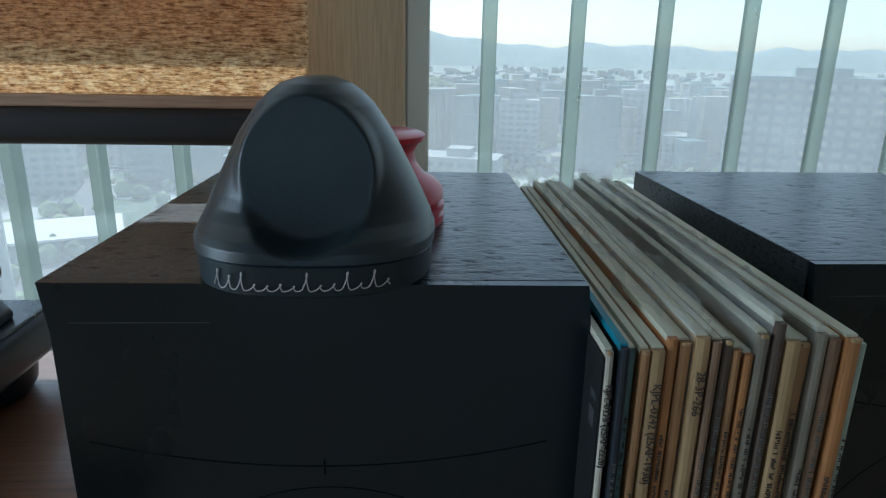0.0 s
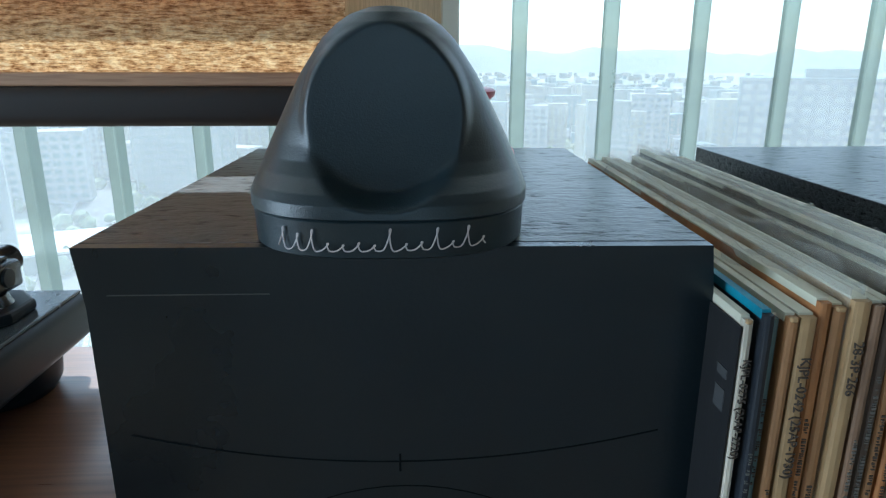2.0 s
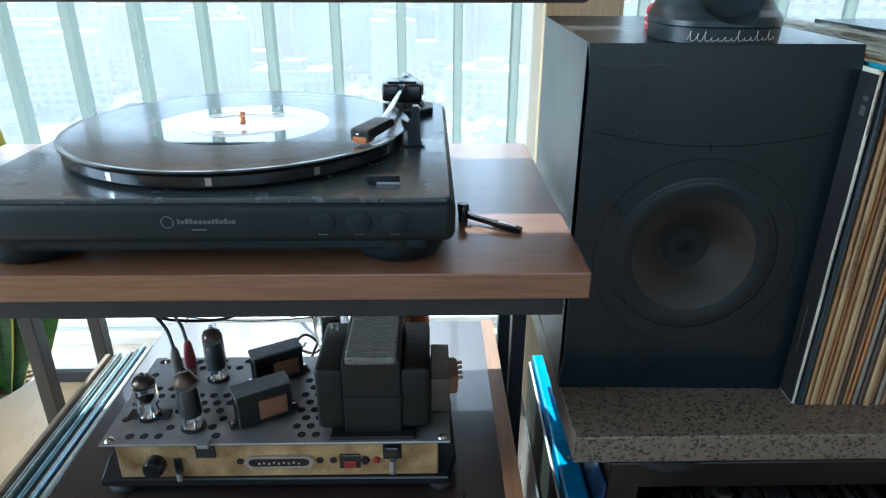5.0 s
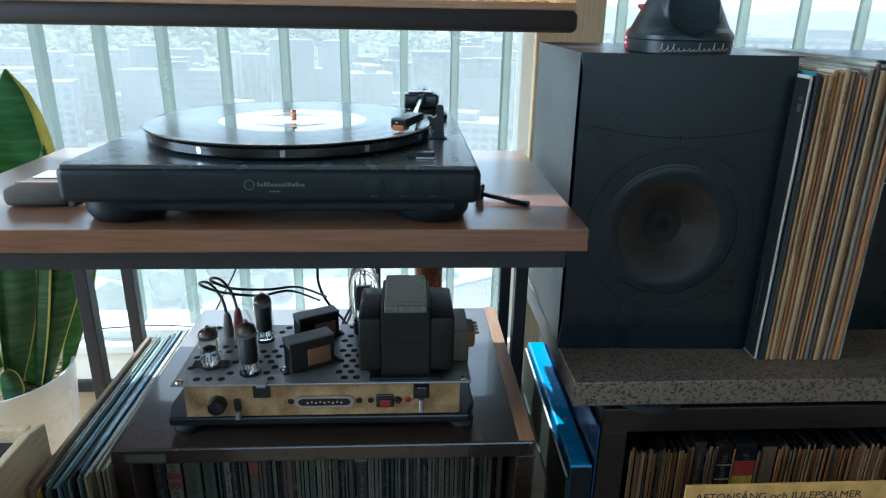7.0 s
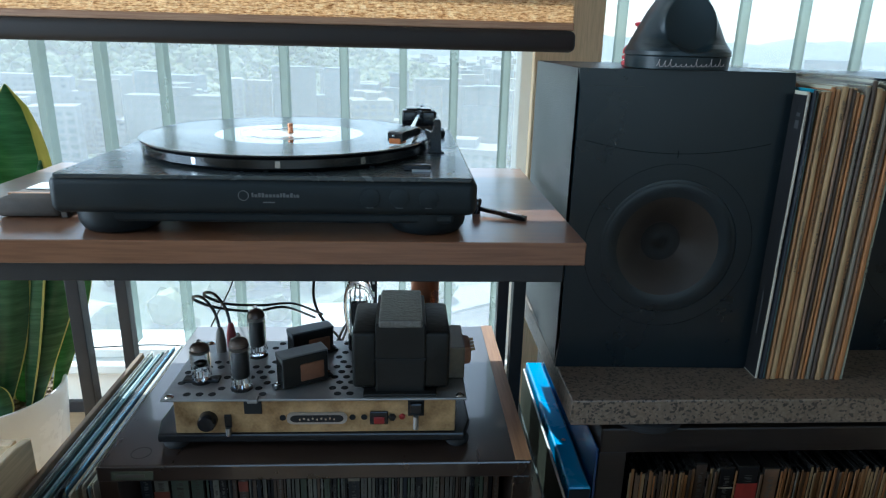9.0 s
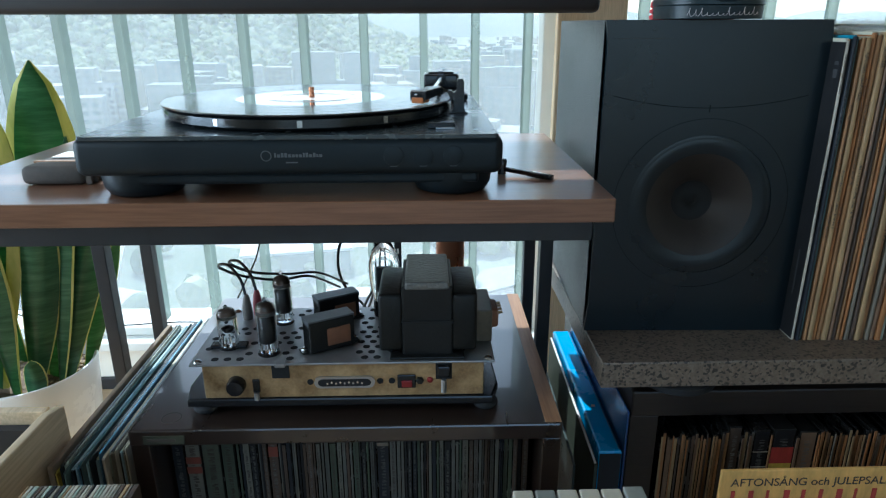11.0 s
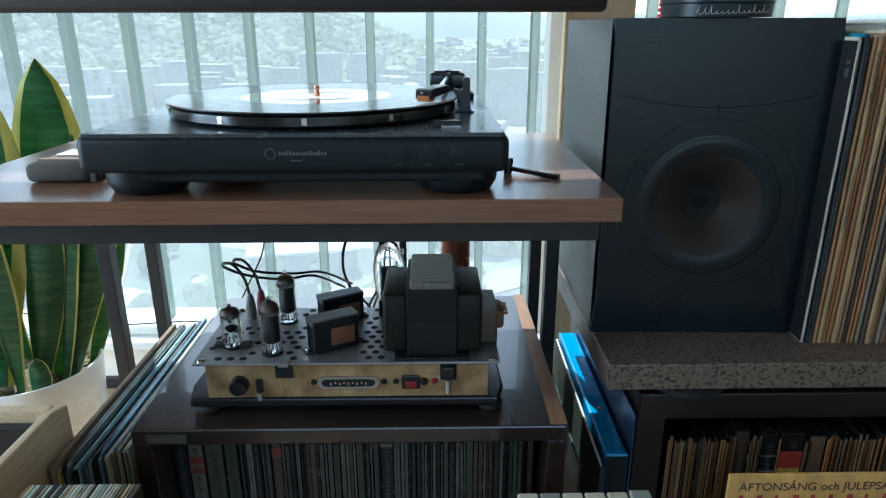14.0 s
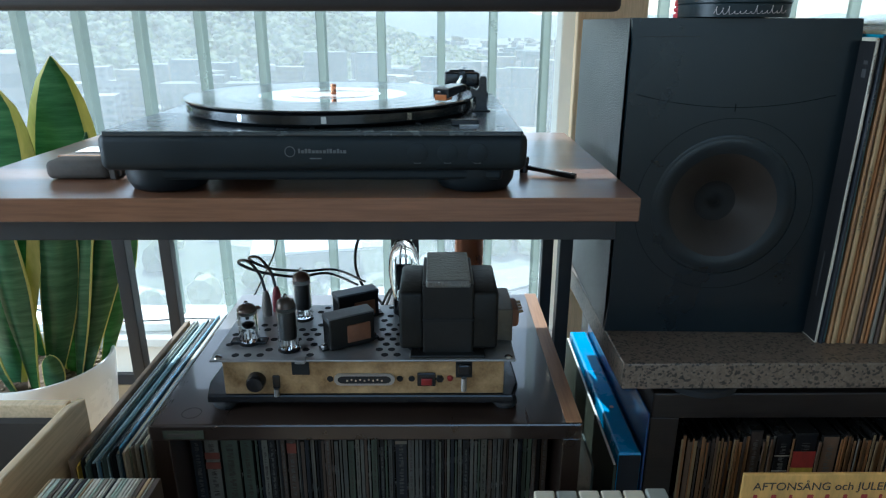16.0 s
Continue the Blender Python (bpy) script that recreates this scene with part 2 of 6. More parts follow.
def woven(name):
    """Woven grass: thin sideways fibres of many browns that let some light through."""
    m, nt, p = nodes_of(name)
    mp = mapped(nt, (70, 70, 480)).outputs[0]
    f1 = noise_of(nt, mp, 1.0, 4, 0.75)
    f2 = noise_of(nt, mapped(nt, (260, 260, 430)).outputs[0], 1.0, 2)
    col = ramp(nt, f1, [(0.38, (0.22, 0.11, 0.05)), (0.48, (0.72, 0.5, 0.29)), (0.6, (0.96, 0.86, 0.66))])
    col = mixed(nt, 0.3, col, ramp(nt, f2, [(0.42, (0.2, 0.1, 0.045)), (0.6, (0.9, 0.75, 0.5))]))
    nt.links.new(col, p.inputs["Base Color"])
    p.inputs["Roughness"].default_value = 0.75
    b = nt.nodes.new("ShaderNodeBump")
    b.inputs["Strength"].default_value, b.inputs["Distance"].default_value = 0.7, 0.001
    nt.links.new(f1, b.inputs["Height"])
    nt.links.new(b.outputs[0], p.inputs["Normal"])
    tr = nt.nodes.new("ShaderNodeBsdfTranslucent")
    nt.links.new(col, tr.inputs["Color"])
    mx = nt.nodes.new("ShaderNodeMixShader")
    mx.inputs[0].default_value = 0.8
    nt.links.new(p.outputs[0], mx.inputs[1])
    nt.links.new(tr.outputs[0], mx.inputs[2])
    clear = nt.nodes.new("ShaderNodeBsdfTransparent")
    holes = nt.nodes.new("ShaderNodeMath")
    holes.operation = 'GREATER_THAN'
    holes.inputs[1].default_value = 0.685
    nt.links.new(f2, holes.inputs[0])
    mx2 = nt.nodes.new("ShaderNodeMixShader")
    nt.links.new(holes.outputs[0], mx2.inputs[0])
    nt.links.new(mx.outputs[0], mx2.inputs[1])
    nt.links.new(clear.outputs[0], mx2.inputs[2])
    nt.links.new(mx2.outputs[0], nt.nodes["Material Output"].inputs["Surface"])
    return m


M["woven"] = woven("woven_grass_blind")
# for the added sun-blocking panels; translucent, so they spread soft light
def pale_fabric():
    m, nt, p = nodes_of("sun_shade_fabric")
    n = noise_of(nt, mapped(nt, (300, 300, 300)).outputs[0], 2.0, 3)
    col = ramp(nt, n, [(0.3, (0.74, 0.74, 0.72)), (0.7, (0.84, 0.85, 0.84))])
    nt.links.new(col, p.inputs["Base Color"])
    p.inputs["Roughness"].default_value = 0.85
    tr = nt.nodes.new("ShaderNodeBsdfTranslucent")
    nt.links.new(col, tr.inputs[0])
    mx = nt.nodes.new("ShaderNodeMixShader")
    mx.inputs[0].default_value = 0.7
    nt.links.new(p.outputs[0], mx.inputs[1])
    nt.links.new(tr.outputs[0], mx.inputs[2])
    nt.links.new(mx.outputs[0], nt.nodes["Material Output"].inputs["Surface"])
    return m


M["shade_fabric"] = pale_fabric()
M["hem"] = wood("red_brown_hem", (0.24, 0.11, 0.055), (0.46, 0.27, 0.15), 'x', 1.5, 0.5)
M["blind_bar"] = surface("dark_fabric_roll", (0.02, 0.015, 0.013), 0.65, vary=0.3, scale=60)


def veiled_glass(name, veil, tint, veil_color=(0.9, 0.9, 0.88)):
    """Clear glass mixed with a translucent veil; on the panes it stands for haze."""
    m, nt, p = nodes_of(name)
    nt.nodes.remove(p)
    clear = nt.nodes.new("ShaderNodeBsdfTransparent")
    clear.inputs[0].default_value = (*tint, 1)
    scatter = nt.nodes.new("ShaderNodeBsdfTranslucent")
    scatter.inputs[0].default_value = (*veil_color, 1)
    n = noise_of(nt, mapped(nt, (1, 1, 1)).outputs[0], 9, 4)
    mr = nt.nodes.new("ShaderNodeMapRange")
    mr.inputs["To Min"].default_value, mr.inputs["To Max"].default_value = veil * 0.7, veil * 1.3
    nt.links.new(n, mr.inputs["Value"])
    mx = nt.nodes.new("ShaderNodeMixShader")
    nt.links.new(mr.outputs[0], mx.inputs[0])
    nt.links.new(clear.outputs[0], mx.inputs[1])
    nt.links.new(scatter.outputs[0], mx.inputs[2])
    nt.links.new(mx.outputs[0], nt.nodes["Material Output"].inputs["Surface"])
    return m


# outdoor haze is put into the panes as a pale veil
M["pane"] = veiled_glass("hazed_window_glass", 0.18, (0.98, 0.98, 0.96), (0.85, 0.87, 0.85))
M["slat"] = veiled_glass("frosted_strip", 0.6, (0.82, 0.88, 0.85), (0.22, 0.25, 0.23))

# ---- the room ----
FLOOR, CEIL = 0.0, 2.35
XL, XR, YB, YW = -2.2, 2.6, -3.2, 0.70
part("floor", box(XL, XR, YB, YW + 0.2, -0.12, FLOOR), M["floor"], label="light wooden floor", kind="structure")
part("ceiling", box(XL, XR, YB, YW + 0.2, CEIL, CEIL + 0.12), M["plaster"], label="plain beige ceiling", kind="structure")
# unseen opening with a fill lamp, added to brighten camera-facing sides
bk = thing("wall_back", 0, YB, 0, "plain cream wall with an added wide opening", "wall", kind="structure")
part("wall", box(XL, XR, YB - 0.12, YB, FLOOR, 0.25), M["wall"], bk)
part("wall", box(XL, XR, YB - 0.12, YB, 1.75, CEIL), M["wall"], bk)
part("wall", box(XL, -1.2, YB - 0.12, YB, 0.25, 1.75), M["wall"], bk)
part("wall", box(1.6, XR, YB - 0.12, YB, 0.25, 1.75), M["wall"], bk)
back_fill = bpy.data.lights.new("opening_daylight", 'AREA')
back_fill.shape, back_fill.size, back_fill.size_y, back_fill.energy, back_fill.color = 'RECTANGLE', 2.8, 1.5, 2.8, (0.86, 0.94, 1.0)
new("opening_daylight", back_fill).matrix_world = look((0.2, YB - 0.06, 1.0), (0.2, 0, 0.85))
# side opening and its lamp are invented, to fill the low left corner
lw_ = thing("wall_left", XL, 0, 0, "plain cream wall with an added side opening", "wall", kind="structure")
part("wall", box(XL - 0.12, XL, YB, -1.2, FLOOR, CEIL), M["wall"], lw_)
part("wall", box(XL - 0.12, XL, 0.2, YW + 0.2, FLOOR, CEIL), M["wall"], lw_)
part("wall", box(XL - 0.12, XL, -1.2, 0.2, FLOOR, 0.3), M["wall"], lw_)
part("wall", box(XL - 0.12, XL, -1.2, 0.2, 1.7, CEIL), M["wall"], lw_)
side = bpy.data.lights.new("side_opening_daylight", 'AREA')
side.shape, side.size, side.size_y, side.energy, side.color = 'RECTANGLE', 1.4, 1.4, 30, (0.9, 0.96, 1.0)
new("side_opening_daylight", side).matrix_world = look((XL - 0.06, -0.5, 1.0), (-0.8, 0.0, 0.2))
part("wall_right", box(XR, XR + 0.12, YB, YW + 0.2, FLOOR, CEIL), M["wall"], label="plain cream wall", kind="structure")
SILL = 0.125
part("wall_window", box(XL, XR, YW - 0.02, YW + 0.14, FLOOR, SILL - 0.02), M["apron"], label="cream panel under the window", kind="structure")
part("wall_lintel", box(XL, XR, YW - 0.02, YW + 0.14, 2.2, CEIL), M["wall"], label="cream wall above the windows", kind="structure")
part("window_sill", box(XL, XR, YW - 0.05, YW + 0.14, SILL - 0.02, SILL, 0.003), M["white_frame"], label="pale window sill", kind="structure")
part("baseboard", box(XL, XR, YW - 0.032, YW - 0.02, FLOOR, 0.028, 0.002), M["black_steel"], label="dark baseboard strip", kind="structure")

# pier between the two windows, faced with a veneered board
part("wall_pier", box(0.092, 0.148, 0.452, YW + 0.14, SILL, 2.2), M["wall"], label="cream pier between two windows", kind="structure")
part("trim", box(0.036, 0.146, 0.43, 0.452, SILL, 2.2, 0.002), M["column"], label="pale wood veneer board on the pier", kind="structure")


def window(name, x0, x1, mull):
    w = thing(name, (x0 + x1) / 2, YW, SILL, "large window with white frame and haze-veiled glass", "window", kind="structure")
    for a, b in ((x0, x0 + 0.032), (x1 - 0.032, x1)):
        part("window_frame", box(a, b, YW - 0.012, YW + 0.05, SILL, 2.2, 0.003), M["white_frame"], w)
    part("window_frame", box(x0 + 0.032, x1 - 0.032, YW - 0.012, YW + 0.05, SILL, SILL + 0.02, 0.003), M["white_frame"], w)
    part("window_frame", box(x0 + 0.032, x1 - 0.032, YW - 0.012, YW + 0.05, 2.16, 2.2, 0.003), M["white_frame"], w)
    for c in mull:
        part("mullion", box(c - 0.013, c + 0.013, YW - 0.004, YW + 0.045, SILL + 0.02, 2.16, 0.003), M["white_frame"], w)
    g = part("pane", box(x0 + 0.03, x1 - 0.03, YW + 0.052, YW + 0.056, SILL + 0.01, 2.18), M["pane"], w, "clear glass with a haze veil mixed in")
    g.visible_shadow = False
    return w


win1 = window("window_1", XL, 0.09, [])
win2 = window("window_2", 0.15, XR, [])
# frosted upright fins in front of the glass, deeper on the first window
for w, xs, hw, dp in ((win1, [-0.057 - 0.1203 * i for i in range(1, 17)] + [-0.073, 0.034], 0.008, 0.033), (win2, [0.27 + 0.1285 * i for i in range(17)], 0.0105, 0.013)):
    for x in xs:
        s = part("slat", box(x - hw, x + hw, YW + 0.047 - dp, YW + 0.047, SILL + 0.021, 2.159, 0.002, 1), M["slat"], w, "pale frosted upright fin")
        s.visible_shadow = False

# woven blind over the first window, doubled above its hem
bl = thing("woven_blind", -1.0, 0.313, 0.80, "brown woven grass blind with a dark hanging bar", "blind")
part("fabric", box(XL + 0.1, 0.066, 0.3135, 0.315, 0.84, 0.99), M["woven"], bl)
part("fold", box(XL + 0.1, 0.066, 0.326, 0.3275, 0.878, 0.99), M["woven"], bl)
part("hem", box(XL + 0.1, 0.067, 0.3085, 0.3205, 0.8306, 0.841, 0.0015), M["hem"], bl, "red-brown wooden hem")
part("bar", box(XL + 0.1, 0.07, 0.3, 0.328, 0.8005, 0.8305, 0.009, 3), M["blind_bar"], bl, "dark rolled bar", smooth=True)
# unseen panels added to block the sun; the gap below leaves a streak
ub = thing("rolled_blind", -1.0, 0.313, 1.045, "unseen pale panel shaping the sun", "blind")
part("fabric", box(XL + 0.1, 0.14, 0.3135, 0.318, 1.045, CEIL), M["shade_fabric"], ub)
rb = thing("roller_blind", 1.3, 0.62, 1.12, "unseen pale panel blocking the sun", "blind")
part("fabric", box(0.15, XR, 0.60, 0.603, 1.12, CEIL), M["shade_fabric"], rb)

# ---- loudspeakers on the granite slab ----
slab = thing("granite_slab", 0.5, 0.1, 0.4315, "speckled grey granite slab on round pads", "slab")
part("slab", box(0.002, 1.15, -0.0755, 0.24, 0.4315, 0.4605, 0.0015), M["granite"], slab)
for px in (0.095, 0.62, 1.0):
    for py in (-0.035, 0.19):
        part("pad", turned([(0, 0), (0.036, 0), (0.042, 0.004), (0.042, 0.0105), (0.036, 0.0145), (0, 0.0145)], Matrix.Translation((px, py, 0.417))), M["rubber"], slab, "round rubber pad", True)


def bow(x0, x1, z_end, z_mid, r, y):
    xm = (x0 + x1) / 2
    pts = []
    for i in range(13):
        t = -1 + 2 * i / 12
        pts.append((xm + t * (x1 - x0) / 2, y, z_mid + (z_end - z_mid) * t * t))
    return cable(pts, r, 6, 2)


def loudspeaker():
    W, D, H, z = 0.219, 0.256, 0.3295, 0.4605
    s = thing("loudspeaker", W / 2, D / 2, z, "black ash bookshelf loudspeaker with a dark woven cone", "loudspeaker", "pair of loudspeakers")
    body = box(0, W, 0.0055, D, z, z + H, 0.0005)
    bmesh.ops.delete(body, geom=[f for f in body.faces if f.normal.y < -0.99 and f.calc_area() > 0.01], context='FACES')
    part("cabinet", body, M["vinyl"], s)
    cx, cz = 0.112, 0.6045
    # front board with a round opening for the driver
    bm = bmesh.new()
    n = 64
    ro = 0.0745
    inner = [bm.verts.new((cx + ro * math.cos(2 * math.pi * i / n), 0.0, cz + ro * math.sin(2 * math.pi * i / n))) for i in range(n)]
    outer = []
    for i in range(n):
        c, q = math.cos(2 * math.pi * i / n), math.sin(2 * math.pi * i / n)
        k = min((W / 2 - 0.0002) / max(abs(c), 1e-6), ((z + H - 0.0002 - cz) if q > 0 else (cz - z - 0.0002)) / max(abs(q), 1e-6))
        outer.append(bm.verts.new((cx + k * c, 0.0, cz + k * q)))
    # corners of the board belong to the outer ring
    for gx, gz in ((0.0002, z + 0.0002), (W - 0.0002, z + 0.0002), (0.0002, z + H - 0.0002), (W - 0.0002, z + H - 0.0002)):
        near = min(outer, key=lambda v: (v.co.x - gx) ** 2 + (v.co.z - gz) ** 2)
        near.co = (gx, 0.0, gz)
    back = [bm.verts.new((v.co.x, 0.0058, v.co.z)) for v in inner]
    rim = [bm.verts.new((v.co.x, 0.0058, v.co.z)) for v in outer]
    for i in range(n):
        j = (i + 1) % n
        bm.faces.new((inner[i], inner[j], outer[j], outer[i]))
        bm.faces.new((inner[i], inner[j], back[j], back[i]))
        bm.faces.new((outer[i], outer[j], rim[j], rim[i]))
    part("baffle", bm, M["baffle"], s, "matt black front board")
    face = Matrix.Translation((cx, 0, cz)) @ Matrix.Rotation(math.pi / 2, 4, 'X')
    drv = part("driver", turned([(0.076, -0.0055), (0.0742, -0.0006), (0.0715, -0.0002), (0.0695, -0.0004)], face, 64), M["baffle"], s, "round woofer", True)
    part("surround", turned([(0.0715, -0.0004), (0.069, -0.0001), (0.066, 0.0001), (0.061, -0.0003), (0.0555, -0.0012)], face, 64), M["baffle"], drv, "black rubber surround", True)
    part("cone", turned([(0.056, -0.0012), (0.044, -0.0065), (0.032, -0.016), (0.022, -0.024)], face, 64), M["cone"], drv, "brown-grey cone", True)
    part("dust_cap", turned([(0.0225, -0.024), (0.018, -0.0262), (0.012, -0.0275), (0.007, -0.0265), (0.0035, -0.0225), (0.0015, -0.0205), (0, -0.02)], face, 40), M["dust_cap"], drv, "dark centre plug", True)
    ring = turned([(0.0908, -0.0012), (0.091, 0.0002), (0.0914, 0.0002), (0.0916, -0.0012)], face, 72)
    part("ring_line", ring, M["seam"], s, "thin round seam", True)
    part("seam", bow(0.012, 0.206, 0.7185, 0.7062, 0.00034, -0.0001), M["seam"], s, "bowed seam across the front")
    part("seam", cable([(cx - 0.002, -0.0002, 0.7095), (cx - 0.002, -0.0002, 0.7022)], 0.0005, 6, 1), M["seam"], s)
    part("score_line", cable([(0.0105, -0.0001, 0.7728), (0.066, -0.0001, 0.7731)], 0.00022, 6, 1), M["edge_line"], s, "thin pale scratch")
    return s


def tweeter_pod():
    cx = 0.107
    base = 0.7905
    p = thing("tweeter_pod", cx, 0.03, base, "moulded black tweeter housing on the loudspeaker", "tweeter")

    def outline(w, front, rear, n=56, ex=2.4):
        yc = 0.034
        out = []
        for i in range(n):
            a = 2 * math.pi * i / n
            c, q = math.cos(a), math.sin(a)
            sx = math.copysign(abs(c) ** (2 / ex), c) * w
            depth = (yc - front) if q < 0 else (rear - yc)
            k = ex if q < 0 else 2.0
            out.append((cx + sx, yc + math.copysign(abs(q) ** (2 / k), q) * depth))
        return out

    def loft(levels, cap=True, n=56):
        bm = bmesh.new()
        rings = []
        for z, w, f, r, *rest in levels:
            ex = rest[0] if rest else 2.4
            rings.append([bm.verts.new((x, y, z)) for x, y in outline(w, f, r, n, ex)])
        for a, b in zip(rings, rings[1:]):
            for i in range(n):
                bm.faces.new((a[i], a[(i + 1) % n], b[(i + 1) % n], b[i]))
        if cap:
            bm.faces.new(rings[0][::-1])
            bm.faces.new(rings[-1])
        return bm

    part("base_band", loft([(base, 0.0478, -0.0165, 0.094, 2.7), (base + 0.0005, 0.0485, -0.0172, 0.095, 2.7), (base + 0.0118, 0.049, -0.0182, 0.096, 2.7), (base + 0.0125, 0.0485, -0.0176, 0.095, 2.7)]), M["pod"], p, "lower band", True)
    key = [(0.8031, 0.0488, -0.0182, 0.096, 2.7), (0.8036, 0.0497, -0.0192, 0.097, 2.7), (0.8075, 0.0499, -0.0190, 0.097, 2.6), (0.8105, 0.0488, -0.0172, 0.096, 2.5),
           (0.8125, 0.0482, -0.0138, 0.094, 2.4), (0.8145, 0.0472, -0.0098, 0.093, 2.35), (0.8185, 0.0455, -0.006, 0.091, 2.3), (0.8235, 0.0432, -0.0038, 0.088, 2.3),
           (0.831, 0.0395, -0.0024, 0.085, 2.25), (0.839, 0.0355, -0.0012, 0.082, 2.2), (0.846, 0.0318, 0.0002, 0.08, 2.2), (0.8525, 0.0274, 0.0024, 0.078, 2.15),
           (0.858, 0.0236, 0.005, 0.076, 2.1), (0.8625, 0.019, 0.0088, 0.072, 2.0), (0.866, 0.0138, 0.0138, 0.066, 2.0), (0.8682, 0.0075, 0.0205, 0.056, 2.0), (0.8688, 0.002, 0.027, 0.04, 2.0)]
    fine = []
    for lo, hi in zip(key, key[1:]):
        for q in range(8):
            fine.append(tuple(u + (v - u) * q / 8 for u, v in zip(lo, hi)))
    body = loft(fine + [key[-1]], n=196)
    # the round dish pressed into the front
    for v in body.verts:
        if v.co.y < 0.03:
            d = math.hypot(v.co.x - cx, v.co.z - 0.8345)
            t = max(0.0, min(1.0, (0.0292 - d) / 0.0042))
            flat = 0.0032 + 0.22 * (v.co.z - 0.8345) + 0.0025 * max(0.0, 1 - (d / 0.025) ** 2)
            v.co.y += (flat - v.co.y) * t * t * (3 - 2 * t)
    part("housing", body, M["pod"], p, "smooth hooded housing with a round dish", True)
    # script mark as slanted strokes, following the band
    bm = bmesh.new()
    random.seed(5)
    y_of = lambda x: 0.0338 - 0.0524 * (1 - abs((x - cx) / 0.0492) ** 2.7) ** (1 / 2.7)
    x = cx - 0.034
    heights = [0.0066, 0.005, 0.0064, 0.0024, 0.002, 0.0026, 0.0018, 0.0066, 0.002, 0.0024, 0.0064, 0.002, 0.0062, 0.0022]
    pts = []
    for i, h in enumerate(heights):
        z0 = base + 0.0026 + i * 0.0001
        for dx, dz in ((0.0, 0.1), (0.0021, 0.95), (0.0017, 1.0), (0.0018, 0.5), (0.0026, 0.0)):
            xx = x + dx
            pts.append((xx, y_of(xx) - 0.0001, z0 + h * dz))
        x += 0.0049
    cable(pts, 0.00026, 5, 4, bm)
    part("script_mark", bm, M["silver_ink"], p, "faint silver script mark", kind="stuff")
    return p


spk = loudspeaker()
pod = tweeter_pod()
copy_thing(spk, Matrix.Translation((0.1095 + 0.3425, 0.128 + 0.039, 0.4605)) @ Matrix.Diagonal((1, 1, 0.9827, 1)))

red = thing("turned_red_peg", 0.1185, 0.106, 0.7903, "glossy red turned wooden peg with ringed foot", "ornament")
part("body", turned([(0, 0), (0.0445, 0), (0.045, 0.002), (0.045, 0.0045), (0.0425, 0.0055), (0.0425, 0.0065), (0.045, 0.0075), (0.045, 0.0105), (0.0425, 0.0115), (0.0425, 0.0125), (0.0447, 0.0135), (0.044, 0.0185), (0.041, 0.022), (0.034, 0.026), (0.03, 0.031), (0.0285, 0.037), (0.0305, 0.0415), (0.034, 0.044), (0.0345, 0.0465), (0.033, 0.0475), (0, 0.0475)], Matrix.Translation((0.1185, 0.106, 0.7903)), 48), M["red_wood"], red, "", True)

# ---- record rack: table with steel frame ----
tb = thing("record_table", -0.32, 0.07, 0.0, "walnut tabletop on a black steel frame", "table")
part("tabletop", box(-0.642, -0.009, -0.112, 0.252, 0.6205, 0.642, 0.0012), M["table"], tb, "walnut top")
for y0, y1 in ((-0.1, -0.084), (0.228, 0.246)):
    part("rail", box(-0.63, -0.025, y0, y1, 0.6, 0.62, 0.001), M["black_steel"], tb)
for x0, x1 in ((-0.63, -0.614), (-0.041, -0.025)):
    part("rail", box(x0, x1, -0.0835, 0.2275, 0.6005, 0.62, 0.001), M["black_steel"], tb)
for x0, y0 in ((-0.583, 0.1), (-0.035, 0.1), (-0.583, 0.228), (-0.035, 0.228)):
    part("leg", box(x0, x0 + 0.016, y0, y0 + 0.018, 0.0, 0.5995, 0.001), M["black_steel"], tb)

# ---- cabinet under the table ----
M["shelf_dark"] = wood("black_brown_shelf", (0.008, 0.0055, 0.0045), (0.022, 0.014, 0.01), 'x', 1.0, 0.4)
def open_cabinet(name, x0, x1, y0, y1, z1, t, mat, label, edge=None):
    c = thing(name, (x0 + x1) / 2, (y0 + y1) / 2, 0.0, label, "cabinet")
    part("top", box(x0, x1, y0, y1, z1 - t, z1, 0.002), mat, c)
    part("side", box(x0, x0 + t, y0 + 0.002, y1, 0.0, z1 - t, 0.001), mat, c)
    part("side", box(x1 - t, x1, y0 + 0.002, y1, 0.0, z1 - t, 0.001), mat, c)
    part("back", box(x0 + t, x1 - t, y1 - 0.008, y1, 0.0, z1 - t), M["black_inside"], c)
    for z in (0.02, z1 - t - 0.155 - 0.018):
        part("shelf", box(x0 + t, x1 - t, y0 + 0.004, y1 - 0.008, z - 0.016 + 0.018, z + 0.018), mat, c)
    return c


cab = open_cabinet("media_cabinet", -0.463, -0.046, -0.121, 0.2, 0.421, 0.018, M["cab"], "dark walnut media cabinet full of disc cases")
# lighter edge wood; its orange also carries the sun along this rim
part("edge_strip", box(-0.062, -0.0462, -0.119, 0.2, 0.421, 0.4218, 0.0003), M["cab_edge"], cab, "lighter wooden edge strip")
shelf2 = open_cabinet("disc_shelf", 0.042, 1.1, -0.06, 0.28, 0.417, 0.031, M["shelf_dark"], "dark wooden disc shelf under the granite slab")

# ---- turntable ----
M["tt_top"] = surface("grey_metallic_plastic", (0.07, 0.082, 0.09), 0.27, 0.35, vary=0.04, rough_vary=0.02, scale=30, bump=0.15, fine=1800, depth=0.0002, coat=0.12)
M["tt_body"] = surface("black_satin_plastic", (0.008, 0.0128, 0.016), 0.42, vary=0.2, scale=18, bump=0.2, fine=1500, depth=0.0002, spec=0.3)
